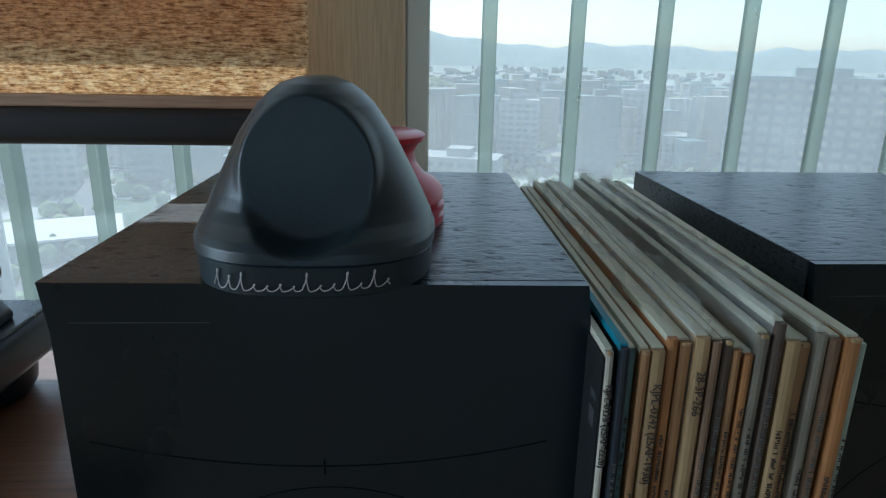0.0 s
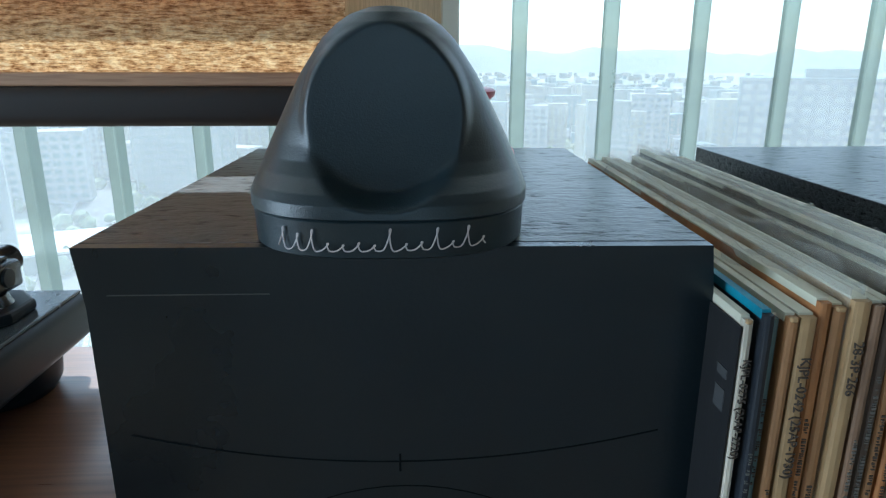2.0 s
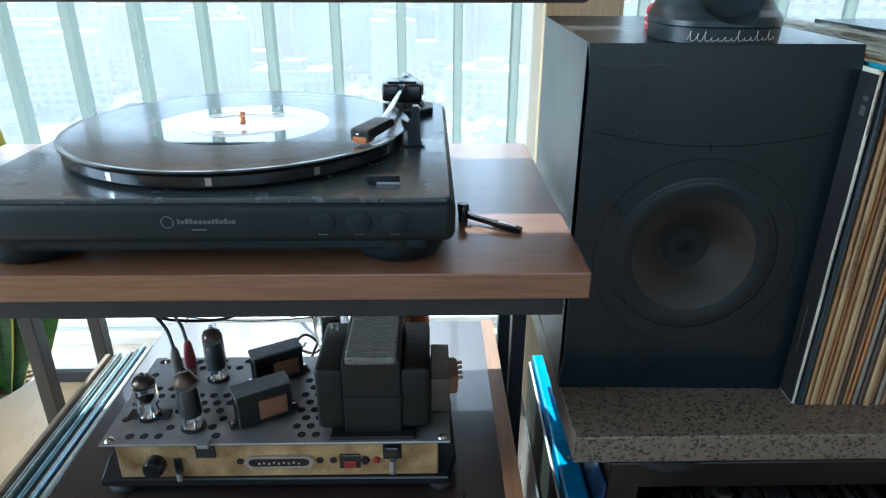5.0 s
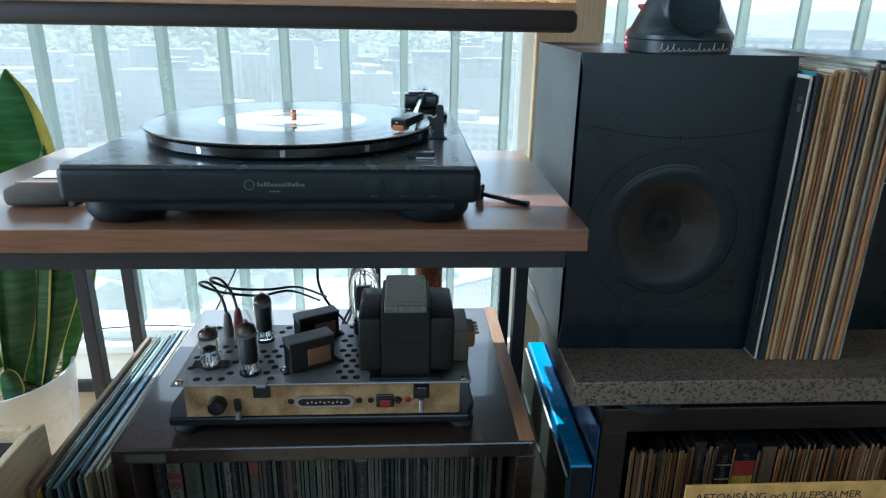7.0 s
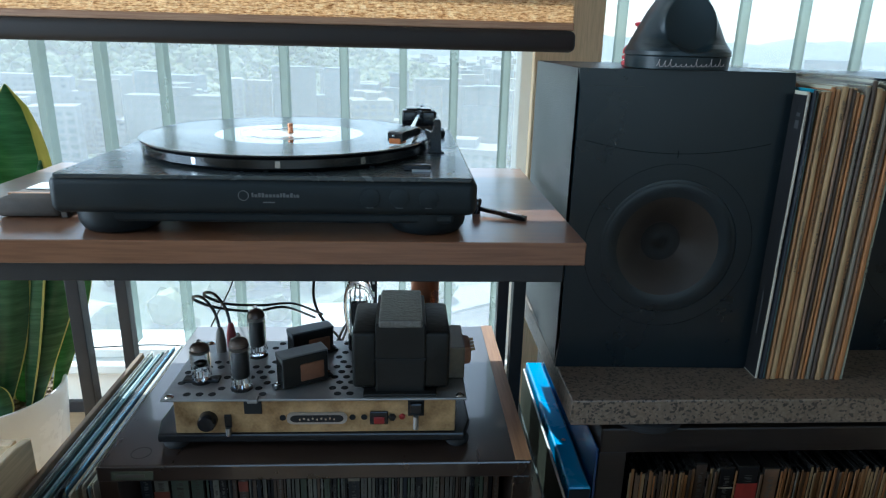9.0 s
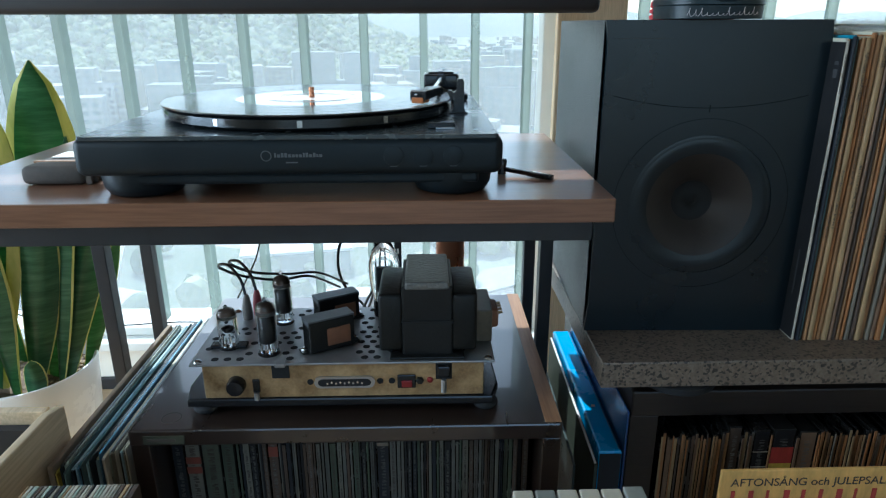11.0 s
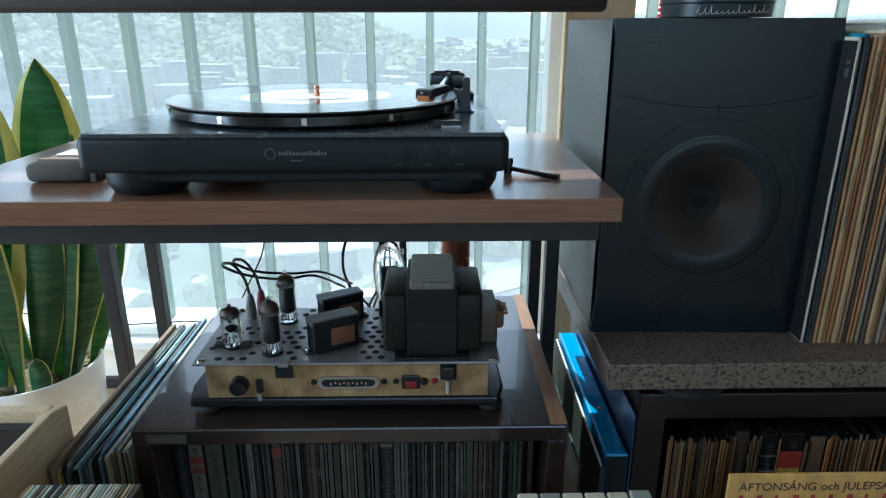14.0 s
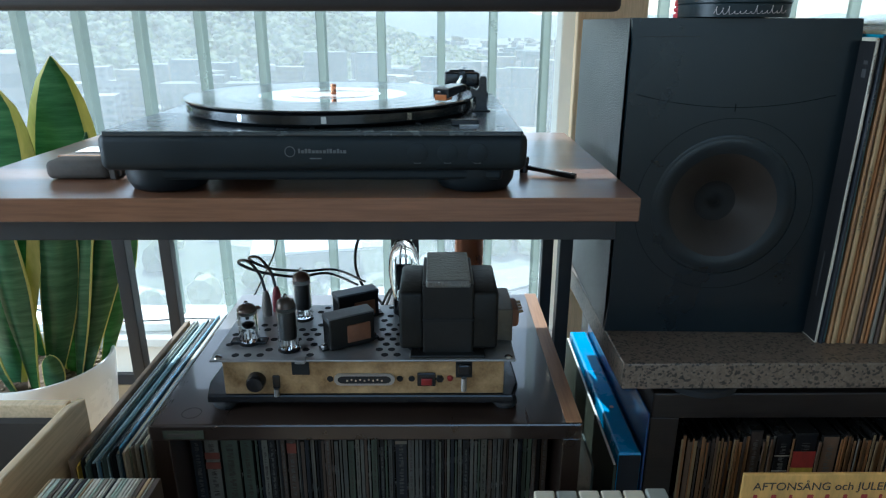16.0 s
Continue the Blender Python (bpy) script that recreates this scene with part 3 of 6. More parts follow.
M["chrome"] = surface("chrome", (0.62, 0.62, 0.62), 0.16, 1.0, vary=0.08, bump=0.0)
M["alu"] = surface("dull_aluminium", (0.45, 0.45, 0.45), 0.32, 0.9, vary=0.12, bump=0.1)
M["gloss_black"] = surface("gloss_black_plastic", (0.012, 0.012, 0.013), 0.2, vary=0.2)
M["copper"] = surface("copper", (0.55, 0.24, 0.13), 0.28, 0.9, vary=0.15)
M["amber"] = surface("amber_plastic", (0.42, 0.13, 0.03), 0.3, vary=0.15)
M["platter"] = surface("dark_polished_platter", (0.07, 0.073, 0.077), 0.18, 0.9, vary=0.2, scale=12, bump=0.0)
M["label"] = surface("cream_record_label", (0.74, 0.7, 0.67), 0.3, vary=0.08, scale=40, coat=0.5, bump=0.0)
M["pink"] = surface("pink_print", (0.66, 0.52, 0.5), 0.25, vary=0.1, coat=1.0, bump=0.0)
M["mark"] = surface("pale_print", (0.1, 0.105, 0.11), 0.5, vary=0.05)


def record_vinyl():
    m, nt, p = nodes_of("record_vinyl")
    mp = mapped(nt, (1, 1, 0)).outputs[0]
    ln = nt.nodes.new("ShaderNodeVectorMath")
    ln.operation = 'LENGTH'
    nt.links.new(mp, ln.inputs[0])
    n = nt.nodes.new("ShaderNodeTexNoise")
    n.noise_dimensions = '1D'
    n.inputs["Scale"].default_value = 900
    n.inputs["Detail"].default_value = 3
    nt.links.new(ln.outputs["Value"], n.inputs["W"])
    p.inputs["Base Color"].default_value = (0.008, 0.008, 0.009, 1)
    rr = nt.nodes.new("ShaderNodeMapRange")
    rr.inputs["To Min"].default_value, rr.inputs["To Max"].default_value = 0.14, 0.3
    p.inputs["Specular IOR Level"].default_value = 1.0
    p.inputs["Coat Weight"].default_value, p.inputs["Coat Roughness"].default_value = 0.22, 0.05
    nt.links.new(n.outputs["Fac"], rr.inputs["Value"])
    nt.links.new(rr.outputs[0], p.inputs["Roughness"])
    b = nt.nodes.new("ShaderNodeBump")
    b.inputs["Strength"].default_value, b.inputs["Distance"].default_value = 0.12, 0.0002
    nt.links.new(n.outputs["Fac"], b.inputs["Height"])
    nt.links.new(b.outputs[0], p.inputs["Normal"])
    return m


M["record"] = record_vinyl()
M["run_out"] = surface("smooth_vinyl", (0.02, 0.02, 0.021), 0.05, vary=0.1, bump=0.0, coat=1.0, rough_vary=0.02, spec=1.0)
TX0, TX1, TY0, TY1 = -0.474, -0.1085, -0.108, 0.226
tt = thing("turntable", (TX0 + TX1) / 2, 0.06, 0.642, "dark grey belt-drive turntable on the tabletop", "turntable")
part("plinth", box(TX0, TX1, TY0, TY1, 0.664, 0.6968, 0.008, 5), M["tt_body"], tt, "black satin plinth", True)
part("deck", box(TX0 + 0.004, TX1 - 0.004, TY0 + 0.005, TY1 - 0.005, 0.6955, 0.6982, 0.0012), M["tt_top"], tt, "grey top plate")
part("trim_strip", box(TX0 + 0.006, TX1 - 0.006, TY0 + 0.0012, TY0 + 0.006, 0.6945, 0.6984, 0.0012), M["tt_top"], tt, "thin satin front edge")
part("skirt", box(TX0 + 0.035, TX1 - 0.02, TY0 + 0.01, TY1 - 0.02, 0.6545, 0.6645, 0.003), M["tt_body"], tt, "lower black tray")
for fx0, fx1 in ((-0.464, -0.402), (-0.182, -0.121)):
    for fy0, fy1 in ((-0.092, -0.032), (0.15, 0.21)):
        part("foot", turned([(0, 0.642), (0.028, 0.642), (0.032, 0.6435), (0.036, 0.65), (0.037, 0.658), (0.037, 0.6655), (0, 0.6655)], Matrix.Translation(((fx0 + fx1) / 2, (fy0 + fy1) / 2, 0)), 40), M["tt_body"], tt, "round black foot", True)
pc = Matrix.Translation((-0.296, 0.055, 0.0))
platter = part("platter", turned([(0, 0.698), (0.138, 0.698), (0.1465, 0.7), (0.1485, 0.702), (0.1485, 0.7095), (0.147, 0.7112), (0, 0.7112)], pc, 96), M["platter"], tt, "aluminium platter", True)
for k in range(72):
    a = 2 * math.pi * k / 72
    m = pc @ Matrix.Rotation(a, 4, 'Z')
    b = box(0.1478, 0.1489, -0.0022, 0.0022, 0.7028, 0.7088)
    bmesh.ops.transform(b, matrix=m, verts=b.verts[:])
    if k % 6 == 1:
        part("rim_mark", b, M["chrome"], platter)
rec = thing("vinyl_record", -0.296, 0.055, 0.7113, "black vinyl record with a cream label on the platter", "record")
HOME[rec.name] = Matrix()
me_bm = turned([(0.0775, 0.0021), (0.078, 0.0023), (0.146, 0.0023), (0.15, 0.0026), (0.1512, 0.0016), (0.15, 0.0004), (0, 0.0)], Matrix(), 128)
part("disc", me_bm, M["record"], rec, "black grooved vinyl")
part("run_out", turned([(0.0496, 0.002), (0.0496, 0.00215), (0.0785, 0.00215), (0.0785, 0.0015)], Matrix(), 96), M["run_out"], rec, "glossy smooth run-out ring")
part("label", turned([(0.0035, 0.0021), (0.0035, 0.0023), (0.0496, 0.0023), (0.0502, 0.002)], Matrix(), 64), M["label"], rec, "cream paper label")
part("print", turned([(0.034, 0.00232), (0.034, 0.0026), (0.044, 0.0026), (0.044, 0.00232)], Matrix(), 48), M["pink"], rec, "pink printed ring")
for rr_ in (0.093, 0.112, 0.131):
    part("track_gap", turned([(rr_, 0.0022), (rr_, 0.00236), (rr_ + 0.0009, 0.00236), (rr_ + 0.0009, 0.0022)], Matrix(), 96), M["gloss_black"], rec)
ad = thing("centre_adapter", -0.296, 0.055, 0.7134, "small copper spindle adapter on the record", "adapter")
part("knob", turned([(0, 0), (0.003, 0), (0.0033, 0.0018), (0.0026, 0.0038), (0.0029, 0.007), (0.0032, 0.0088), (0.0026, 0.0102), (0, 0.0105)], Matrix.Translation((-0.296, 0.055, 0.7136)), 24), M["copper"], ad, "", True)

AX, AY = -0.1515, 0.172
octagon = [(AX + 0.031 * math.cos(math.pi * (k + 0.5) / 4), AY + 0.034 * math.sin(math.pi * (k + 0.5) / 4)) for k in range(8)]
arm_base = part("arm_base", prism(octagon, 0.698, 0.7055, bev=0.0022), M["tt_body"], tt, "chamfered tonearm base")
part("pillar", turned([(0, 0.705), (0.021, 0.705), (0.019, 0.708), (0.0175, 0.7115), (0, 0.7115)], Matrix.Translation((AX, AY, 0)), 32), M["gloss_black"], arm_base, "", True)
part("pivot_block", box(-0.1765, -0.1345, 0.161, 0.197, 0.711, 0.729, 0.0028, 3), M["gloss_black"], arm_base, "black pivot block", True)
part("cap", box(-0.171, -0.14, 0.166, 0.193, 0.7288, 0.7312, 0.001), M["gloss_black"], arm_base)
part("ridge", box(-0.158, -0.153, 0.163, 0.195, 0.7308, 0.7324, 0.0006), M["tt_top"], arm_base)
part("dial", turned([(0, 0.0018), (0.0058, 0.0016), (0.0064, 0.0)], Matrix.Translation((-0.1346, 0.18, 0.7205)) @ Matrix.Rotation(math.pi / 2, 4, 'Y'), 24), M["tt_body"], arm_base, "small round dial", True)
part("weight", rod((-0.154, 0.196, 0.723), (-0.152, 0.214, 0.7235), 0.0095, 24), M["gloss_black"], arm_base, "counterweight", True)
part("bearing", rod((-0.1555, 0.152, 0.724), (-0.155, 0.164, 0.7245), 0.0058, 20), M["gloss_black"], arm_base, "", True)
arm = part("tonearm", rod((-0.1552, 0.16, 0.7242), (-0.166, 0.016, 0.7245), 0.0027, 16), M["chrome"], tt, "straight silver tonearm", True)
hd = Matrix.Translation((-0.173, -0.004, 0.7225)) @ Matrix.Rotation(-0.42, 4, 'Z')
SHELL = Matrix(((0, 0, 1, 0), (1, 0, 0, 0), (0, 1, 0, 0), (0, 0, 0, 1)))
b = prism([(-0.023, -0.0052), (-0.023, 0.0032), (-0.02, 0.0044), (0.019, 0.0052), (0.023, 0.003), (0.023, -0.0022), (-0.002, -0.003)], -0.0082, 0.0082, SHELL, bev=0.001)
bmesh.ops.transform(b, matrix=hd, verts=b.verts[:])
part("headshell", b, M["gloss_black"], arm, "black wedge headshell")
b = box(-0.0062, 0.0062, -0.0238, -0.009, -0.0074, -0.0018, 0.001)
bmesh.ops.transform(b, matrix=hd, verts=b.verts[:])
part("cartridge", b, M["amber"], arm, "amber stylus cartridge")
b = box(-0.0013, 0.0013, -0.027, -0.018, 0.0, 0.0018, 0.0006)
bmesh.ops.transform(b, matrix=hd, verts=b.verts[:])
part("finger_lift", b, M["chrome"], arm)
rest = part("arm_rest", prism([(-0.1475, 0.698), (-0.1325, 0.698), (-0.1345, 0.7035), (-0.135, 0.731), (-0.1362, 0.7335), (-0.1412, 0.7335), (-0.1424, 0.731), (-0.1428, 0.722), (-0.1455, 0.7195), (-0.1478, 0.7215), (-0.151, 0.7225), (-0.1516, 0.7195), (-0.1494, 0.7145), (-0.1458, 0.7125), (-0.1452, 0.7035)], 0.029, 0.038, Matrix(((1, 0, 0, 0), (0, 0, 1, 0), (0, 1, 0, 0), (0, 0, 0, 1)))), M["gloss_black"], tt, "upright black arm rest with a hooked clip")
part("foot_plate", box(-0.149, -0.131, 0.0265, 0.0405, 0.6981, 0.7, 0.0006), M["gloss_black"], rest)
part("cue_lever", box(-0.1735, -0.149, -0.0745, -0.0685, 0.6982, 0.7042, 0.001), M["gloss_black"], tt, "small black lifting lever")
part("cue_plate", box(-0.166, -0.149, -0.0775, -0.0748, 0.6982, 0.7, 0.0004), M["alu"], tt)
for kx in (-0.2025, -0.177, -0.1515):
    k = part("button", turned([(0.0086, 0.0), (0.0085, 0.0003), (0.0082, 0.0004), (0, 0.0004)], Matrix.Translation((kx, TY0 - 0.0004, 0.6805)) @ Matrix.Rotation(math.pi / 2, 4, 'X'), 32), M["tt_body"], tt, "round push button", True)
    part("button_mark", box(kx - 0.003, kx + 0.003, TY0 - 0.0006, TY0 - 0.0001, 0.6715, 0.6722), M["mark"], k)
badge = part("badge", turned([(0.0046, 0.0), (0.0046, 0.0004), (0.0039, 0.0004), (0.0039, 0.0)], Matrix.Translation((-0.3105, TY0 - 0.0001, 0.6815)) @ Matrix.Rotation(math.pi / 2, 4, 'X'), 32), M["mark"], tt, "round badge with a row of pale strokes")
random.seed(3)
x = -0.3035
while x < -0.2645:
    w = random.choice((0.0016, 0.0022, 0.0026))
    h = random.choice((0.0026, 0.0026, 0.0038))
    part("stroke", box(x, x + w, TY0 - 0.0005, TY0 - 0.0001, 0.6802, 0.6802 + h, 0.0001, 1), M["mark"], badge)
    x += w + 0.0007
part("stroke", box(-0.294, -0.284, TY0 - 0.0005, TY0 - 0.0001, 0.6752, 0.6762), M["mark"], badge)

tool = thing("stylus_brush", -0.098, -0.007, 0.6422, "small black record care tool lying on the tabletop", "brush")
part("head", turned([(0, 0), (0.0042, 0), (0.0042, 0.008), (0.005, 0.009), (0.005, 0.014), (0.004, 0.0155), (0, 0.0155)], Matrix.Translation((-0.098, -0.007, 0.6422)), 20), M["gloss_black"], tool, "", True)
hm = Matrix.Translation((-0.097, -0.0075, 0.6475)) @ Matrix.Rotation(math.atan2(-0.0275, 0.045), 4, 'Z') @ Matrix.Rotation(0.07, 4, 'Y')
for nm, (a0, a1, w, h0, h1) in (("handle", (0.003, 0.03, 0.0022, -0.0022, 0.0022)), ("grip", (0.028, 0.054, 0.0034, -0.0024, 0.0024))):
    b = box(a0, a1, -w, w, h0, h1, 0.0008)
    bmesh.ops.transform(b, matrix=hm, verts=b.verts[:])
    g = part(nm, b, M["gloss_black"], tool)
b = box(0.033, 0.049, -0.0012, 0.0012, 0.0024, 0.0031, 0.0003)
bmesh.ops.transform(b, matrix=hm, verts=b.verts[:])
part("inlay", b, M["alu"], g)

M["leather"] = surface("grey_brown_felt", (0.085, 0.07, 0.058), 0.8, vary=0.25, scale=60, bump=0.4)
M["paper"] = surface("white_paper", (0.78, 0.76, 0.72), 0.7, vary=0.05, scale=20)
br = thing("record_cleaning_brush", -0.53, -0.018, 0.642, "grey-brown wooden cleaning brush with a paper strip", "brush")
part("block", box(-0.56, -0.5, -0.043, 0.012, 0.6425, 0.6605, 0.006, 3), M["leather"], br, "", True)
part("groove", box(-0.5595, -0.5005, -0.018, -0.014, 0.659, 0.6612, 0.0008), M["hem"], br)
part("paper", box(-0.55, -0.52, -0.002, 0.03, 0.6612, 0.662), M["paper"], br, "white paper strip")
for k in range(11):
    part("bristle_row", box(-0.4998, -0.494 - 0.0015 * (k % 2), -0.041 + k * 0.0048, -0.0382 + k * 0.0048, 0.6425, 0.654 + 0.0012 * (k % 3), 0.0006, 1), M["leather"], br, "stiff dark bristles")

# ---- valve amplifier on the cabinet ----
M["plate"] = surface("grey_steel_plate", (0.36, 0.36, 0.355), 0.34, 0.75, vary=0.25, scale=45, bump=0.25, fine=700)
M["brass"] = surface("stained_brass_panel", (0.36, 0.21, 0.085), 0.42, 0.45, vary=0.75, scale=45, bump=0.3, alter=(0.62, 0.45, 0.24))
M["hole"] = surface("dark_hole", (0.006, 0.006, 0.006), 0.9, vary=0.1)
M["core"] = surface("dark_transformer_steel", (0.0075, 0.0075, 0.007), 0.42, 0.0, spec=0.35, vary=0.3, scale=60, bump=0.4)
M["bell"] = surface("grey_enamel", (0.007, 0.007, 0.0062), 0.42, 0.0, spec=0.3, vary=0.45, scale=45, bump=0.6, fine=160, depth=0.001)
M["dull_steel"] = surface("dull_grey_steel", (0.16, 0.17, 0.18), 0.38, 0.6, vary=0.3, scale=60, bump=0.2)
M["choke"] = surface("olive_brown_steel", (0.13, 0.105, 0.07), 0.4, 0.3, vary=0.35, scale=60, bump=0.3)
M["paperwrap"] = surface("brown_coil_paper", (0.2, 0.085, 0.042), 0.6, vary=0.3, scale=50)
M["foil"] = surface("crumpled_tape", (0.17, 0.165, 0.15), 0.35, 0.5, vary=0.3, scale=90, bump=1.0, fine=260, depth=0.002)
M["getter"] = surface("brown_getter", (0.09, 0.06, 0.045), 0.3, 0.5, vary=0.3)
M["anode"] = surface("grey_anode", (0.016, 0.016, 0.017), 0.45, 0.3, vary=0.2)
M["red_lamp"] = surface("red_plastic", (0.2, 0.012, 0.012), 0.3, vary=0.1)
M["white_cable"] = surface("pale_cable", (0.13, 0.115, 0.1), 0.5, vary=0.1)
M["red_cable"] = surface("red_cable", (0.22, 0.03, 0.035), 0.5, vary=0.1)
mg, ntg, pg = nodes_of("valve_glass")
pg.inputs["Base Color"].default_value = (0.95, 0.97, 0.97, 1)
pg.inputs["Roughness"].default_value = 0.03
pg.inputs["Transmission Weight"].default_value = 1.0
pg.inputs["IOR"].default_value = 1.25
M["glass"] = mg

AZ = 0.478
amp = thing("valve_amplifier", -0.26, -0.03, 0.4212, "open valve amplifier with perforated steel deck and brass front", "amplifier")
part("base_plate", prism([(-0.418, -0.07), (-0.412, -0.096), (-0.112, -0.098), (-0.104, -0.072), (-0.108, 0.035), (-0.412, 0.035)], 0.4295, 0.4388, bev=0.002), M["gloss_black"], amp, "black bottom plate")
for fx in (-0.398, -0.118):
    for fy in (-0.085, 0.02):
        part("foot", turned([(0, 0), (0.01, 0), (0.0125, 0.003), (0.0125, 0.006), (0.01, 0.0085), (0, 0.0085)], Matrix.Translation((fx, fy, 0.4212)), 24), M["rubber"], amp, "", True)
part("chassis", box(-0.3945, -0.1205, -0.093, 0.026, 0.4388, 0.4765, 0.001), M["plate"], amp)
front = part("front_panel", box(-0.394, -0.121, -0.0952, -0.0932, 0.4395, 0.4752, 0.0006), M["brass"], amp, "stained brass front strip")
deck = part("deck", box(-0.4045, -0.1105, -0.1, 0.031, 0.4767, 0.479, 0.0007), M["plate"], amp, "perforated steel deck")
blocked = [(-0.305, -0.245, -0.1, -0.02), (-0.305, -0.245, -0.015, 0.04), (-0.222, -0.09, -0.11, 0.04), (-0.393, -0.358, -0.082, -0.042), (-0.35, -0.316, -0.094, -0.06), (-0.349, -0.315, -0.024, 0.01), (-0.39, -0.36, -0.018, 0.03)]
# each hole is a raised black disc; its inner shade is the colour
hb = turned([(0, 0.0), (0.0037, 0.0), (0.0037, 0.0004), (0, 0.0004)], Matrix(), 14)
hole_me = bpy.data.meshes.new("hole")
hb.to_mesh(hole_me)
hb.free()
hole_me.materials.append(M["hole"])
for r in range(11):
    for c in range(24):
        hx, hy = -0.3945 + c * 0.0121 + (0.006 if r % 2 else 0), -0.0895 + r * 0.0112
        if hx > -0.118 or any(a <= hx <= b_ and c0 <= hy <= d for a, b_, c0, d in blocked):
            continue
        if (r * 7 + c * 3) % 11 == 0:
            continue
        h = new("hole", hole_me)
        h.parent = deck
        h.matrix_basis = Matrix.Translation((hx, hy, 0.4788))
for sx, sy in ((-0.3975, -0.094), (-0.117, -0.094), (-0.39, 0.024)):
    part("screw", turned([(0, 0.0024), (0.0022, 0.002), (0.0036, 0.0008), (0.0042, 0)], Matrix.Translation((sx, sy, 0.479)), 18), M["chrome"], deck, "", True)


def valve(x, y, h, r, big):
    v = part("valve", turned([(0.0, AZ + 0.0035), (r * 0.85, AZ + 0.0035), (r, AZ + 0.0065), (r, AZ + h * 0.74), (r * 0.96, AZ + h * 0.82), (r * 0.8, AZ + h * 0.89), (r * 0.5, AZ + h * 0.92), (r * 0.26, AZ + h * 0.94), (r * 0.16, AZ + h), (0, AZ + h + 0.001)], Matrix.Translation((x, y, 0)), 28), M["glass"], amp, "clear glass radio valve", True)
    part("getter", turned([(r * 0.93, AZ + h * 0.79), (r * 0.91, AZ + h * 0.82), (r * 0.76, AZ + h * 0.88), (r * 0.47, AZ + h * 0.912), (r * 0.2, AZ + h * 0.93)], Matrix.Translation((x, y, 0)), 24), M["getter"], v, "dark mirrored cap", True)
    part("anode", turned([(0, AZ + 0.0135), (r * 0.6, AZ + 0.0135), (r * 0.66, AZ + 0.015), (r * 0.66, AZ + h * 0.66), (r * 0.5, AZ + h * 0.7), (0, AZ + h * 0.7)] if big else [(0, AZ + 0.018), (r * 0.3, AZ + 0.018), (r * 0.5, AZ + 0.021), (r * 0.5, AZ + h * 0.5), (r * 0.2, AZ + h * 0.55), (0, AZ + h * 0.56)], Matrix.Translation((x, y, 0)), 20), M["anode"], v, "grey electrode", True)
    part("mica", turned([(0, AZ + h * 0.71), (r * 0.85, AZ + h * 0.71), (r * 0.85, AZ + h * 0.72), (0, AZ + h * 0.72)], Matrix.Translation((x, y, 0)), 20), M["white_cable"], v)
    sock = part("socket", turned([(0, AZ + 0.001), (r * 1.1, AZ + 0.001), (r * 1.12, AZ + 0.002), (r * 0.98, AZ + 0.003), (0, AZ + 0.003)], Matrix.Translation((x, y, 0)), 28), M["gloss_black"], amp, "black valve socket", True)
    for k in range(7):
        a = 2 * math.pi * k / 7
        part("pin", rod((x + r * 0.6 * math.cos(a), y + r * 0.6 * math.sin(a), AZ + 0.004), (x + r * 0.5 * math.cos(a), y + r * 0.5 * math.sin(a), AZ + 0.014), 0.0007, 6), M["chrome"], v)
    return sock


s1 = valve(-0.3755, -0.062, 0.046, 0.0098, False)
for k in (-1, 1):
    part("lug", box(-0.3755 + k * 0.012 - 0.006, -0.3755 + k * 0.012 + 0.006, -0.068, -0.056, AZ + 0.001, AZ + 0.0045, 0.0012), M["gloss_black"], s1)
valve(-0.3325, -0.077, 0.06, 0.0098, True)
valve(-0.3315, -0.006, 0.06, 0.0095, True)


def transformer(cx, cy, w, d, z0, z1, turn, coil_front):
    m = Matrix.Translation((cx, cy, 0)) @ Matrix.Rotation(turn, 4, 'Z')

    def put(name, b, mat, parent, label="", smooth=False):
        bmesh.ops.transform(b, matrix=m, verts=b.verts[:])
        return part(name, b, mat, parent, label, smooth)
    t = put("transformer", box(-w / 2, w / 2, -d / 2, d / 2, z0 + 0.002, z1, 0.0015), M["core"], amp, "small output transformer")
    put("frame", box(-w / 2 - 0.0008, w / 2 + 0.0008, -d / 2 + 0.001, d / 2 - 0.001, z1 - 0.004, z1 + 0.0012, 0.0006), M["dull_steel"], t, "dull steel bracket")
    put("coil", box(-w * 0.12, w * 0.4, -d / 2 - 0.0014, d / 2 + 0.0014, z0 + 0.007, z1 - 0.009, 0.001, 2), coil_front, t, "brown paper-wrapped winding", True)
    for k in (-1, 1):
        put("tab", box(k * w / 2 - 0.007, k * w / 2 + 0.007, -0.006, 0.006, z0 + 0.0012, z0 + 0.003, 0.0005), M["core"], t)
        put("bolt", turned([(0, z0 + 0.003), (0.003, z0 + 0.003), (0.003, z0 + 0.0055), (0, z0 + 0.006)], Matrix.Translation((k * (w / 2 + 0.003), 0, 0)), 6), M["chrome"], t)
    for i in range(5):
        put("lamination", box(-w / 2 - 0.0004, w / 2 + 0.0004, -d / 2 + 0.0025 + i * d / 6, -d / 2 + 0.0032 + i * d / 6, z0 + 0.003, z1 - 0.007), M["hole"], t)


transformer(-0.2745, -0.064, 0.047, 0.021, AZ, 0.5125, 0.5, M["paperwrap"])
transformer(-0.2745, -0.004, 0.046, 0.02, AZ, 0.5105, 0.5, M["paperwrap"])

# mains transformer: two rounded bells round a laminated core
big = part("mains_transformer", box(-0.2, -0.151, -0.09, -0.01, AZ + 0.002, 0.5525, 0.002), M["core"], amp, "large grey mains transformer")
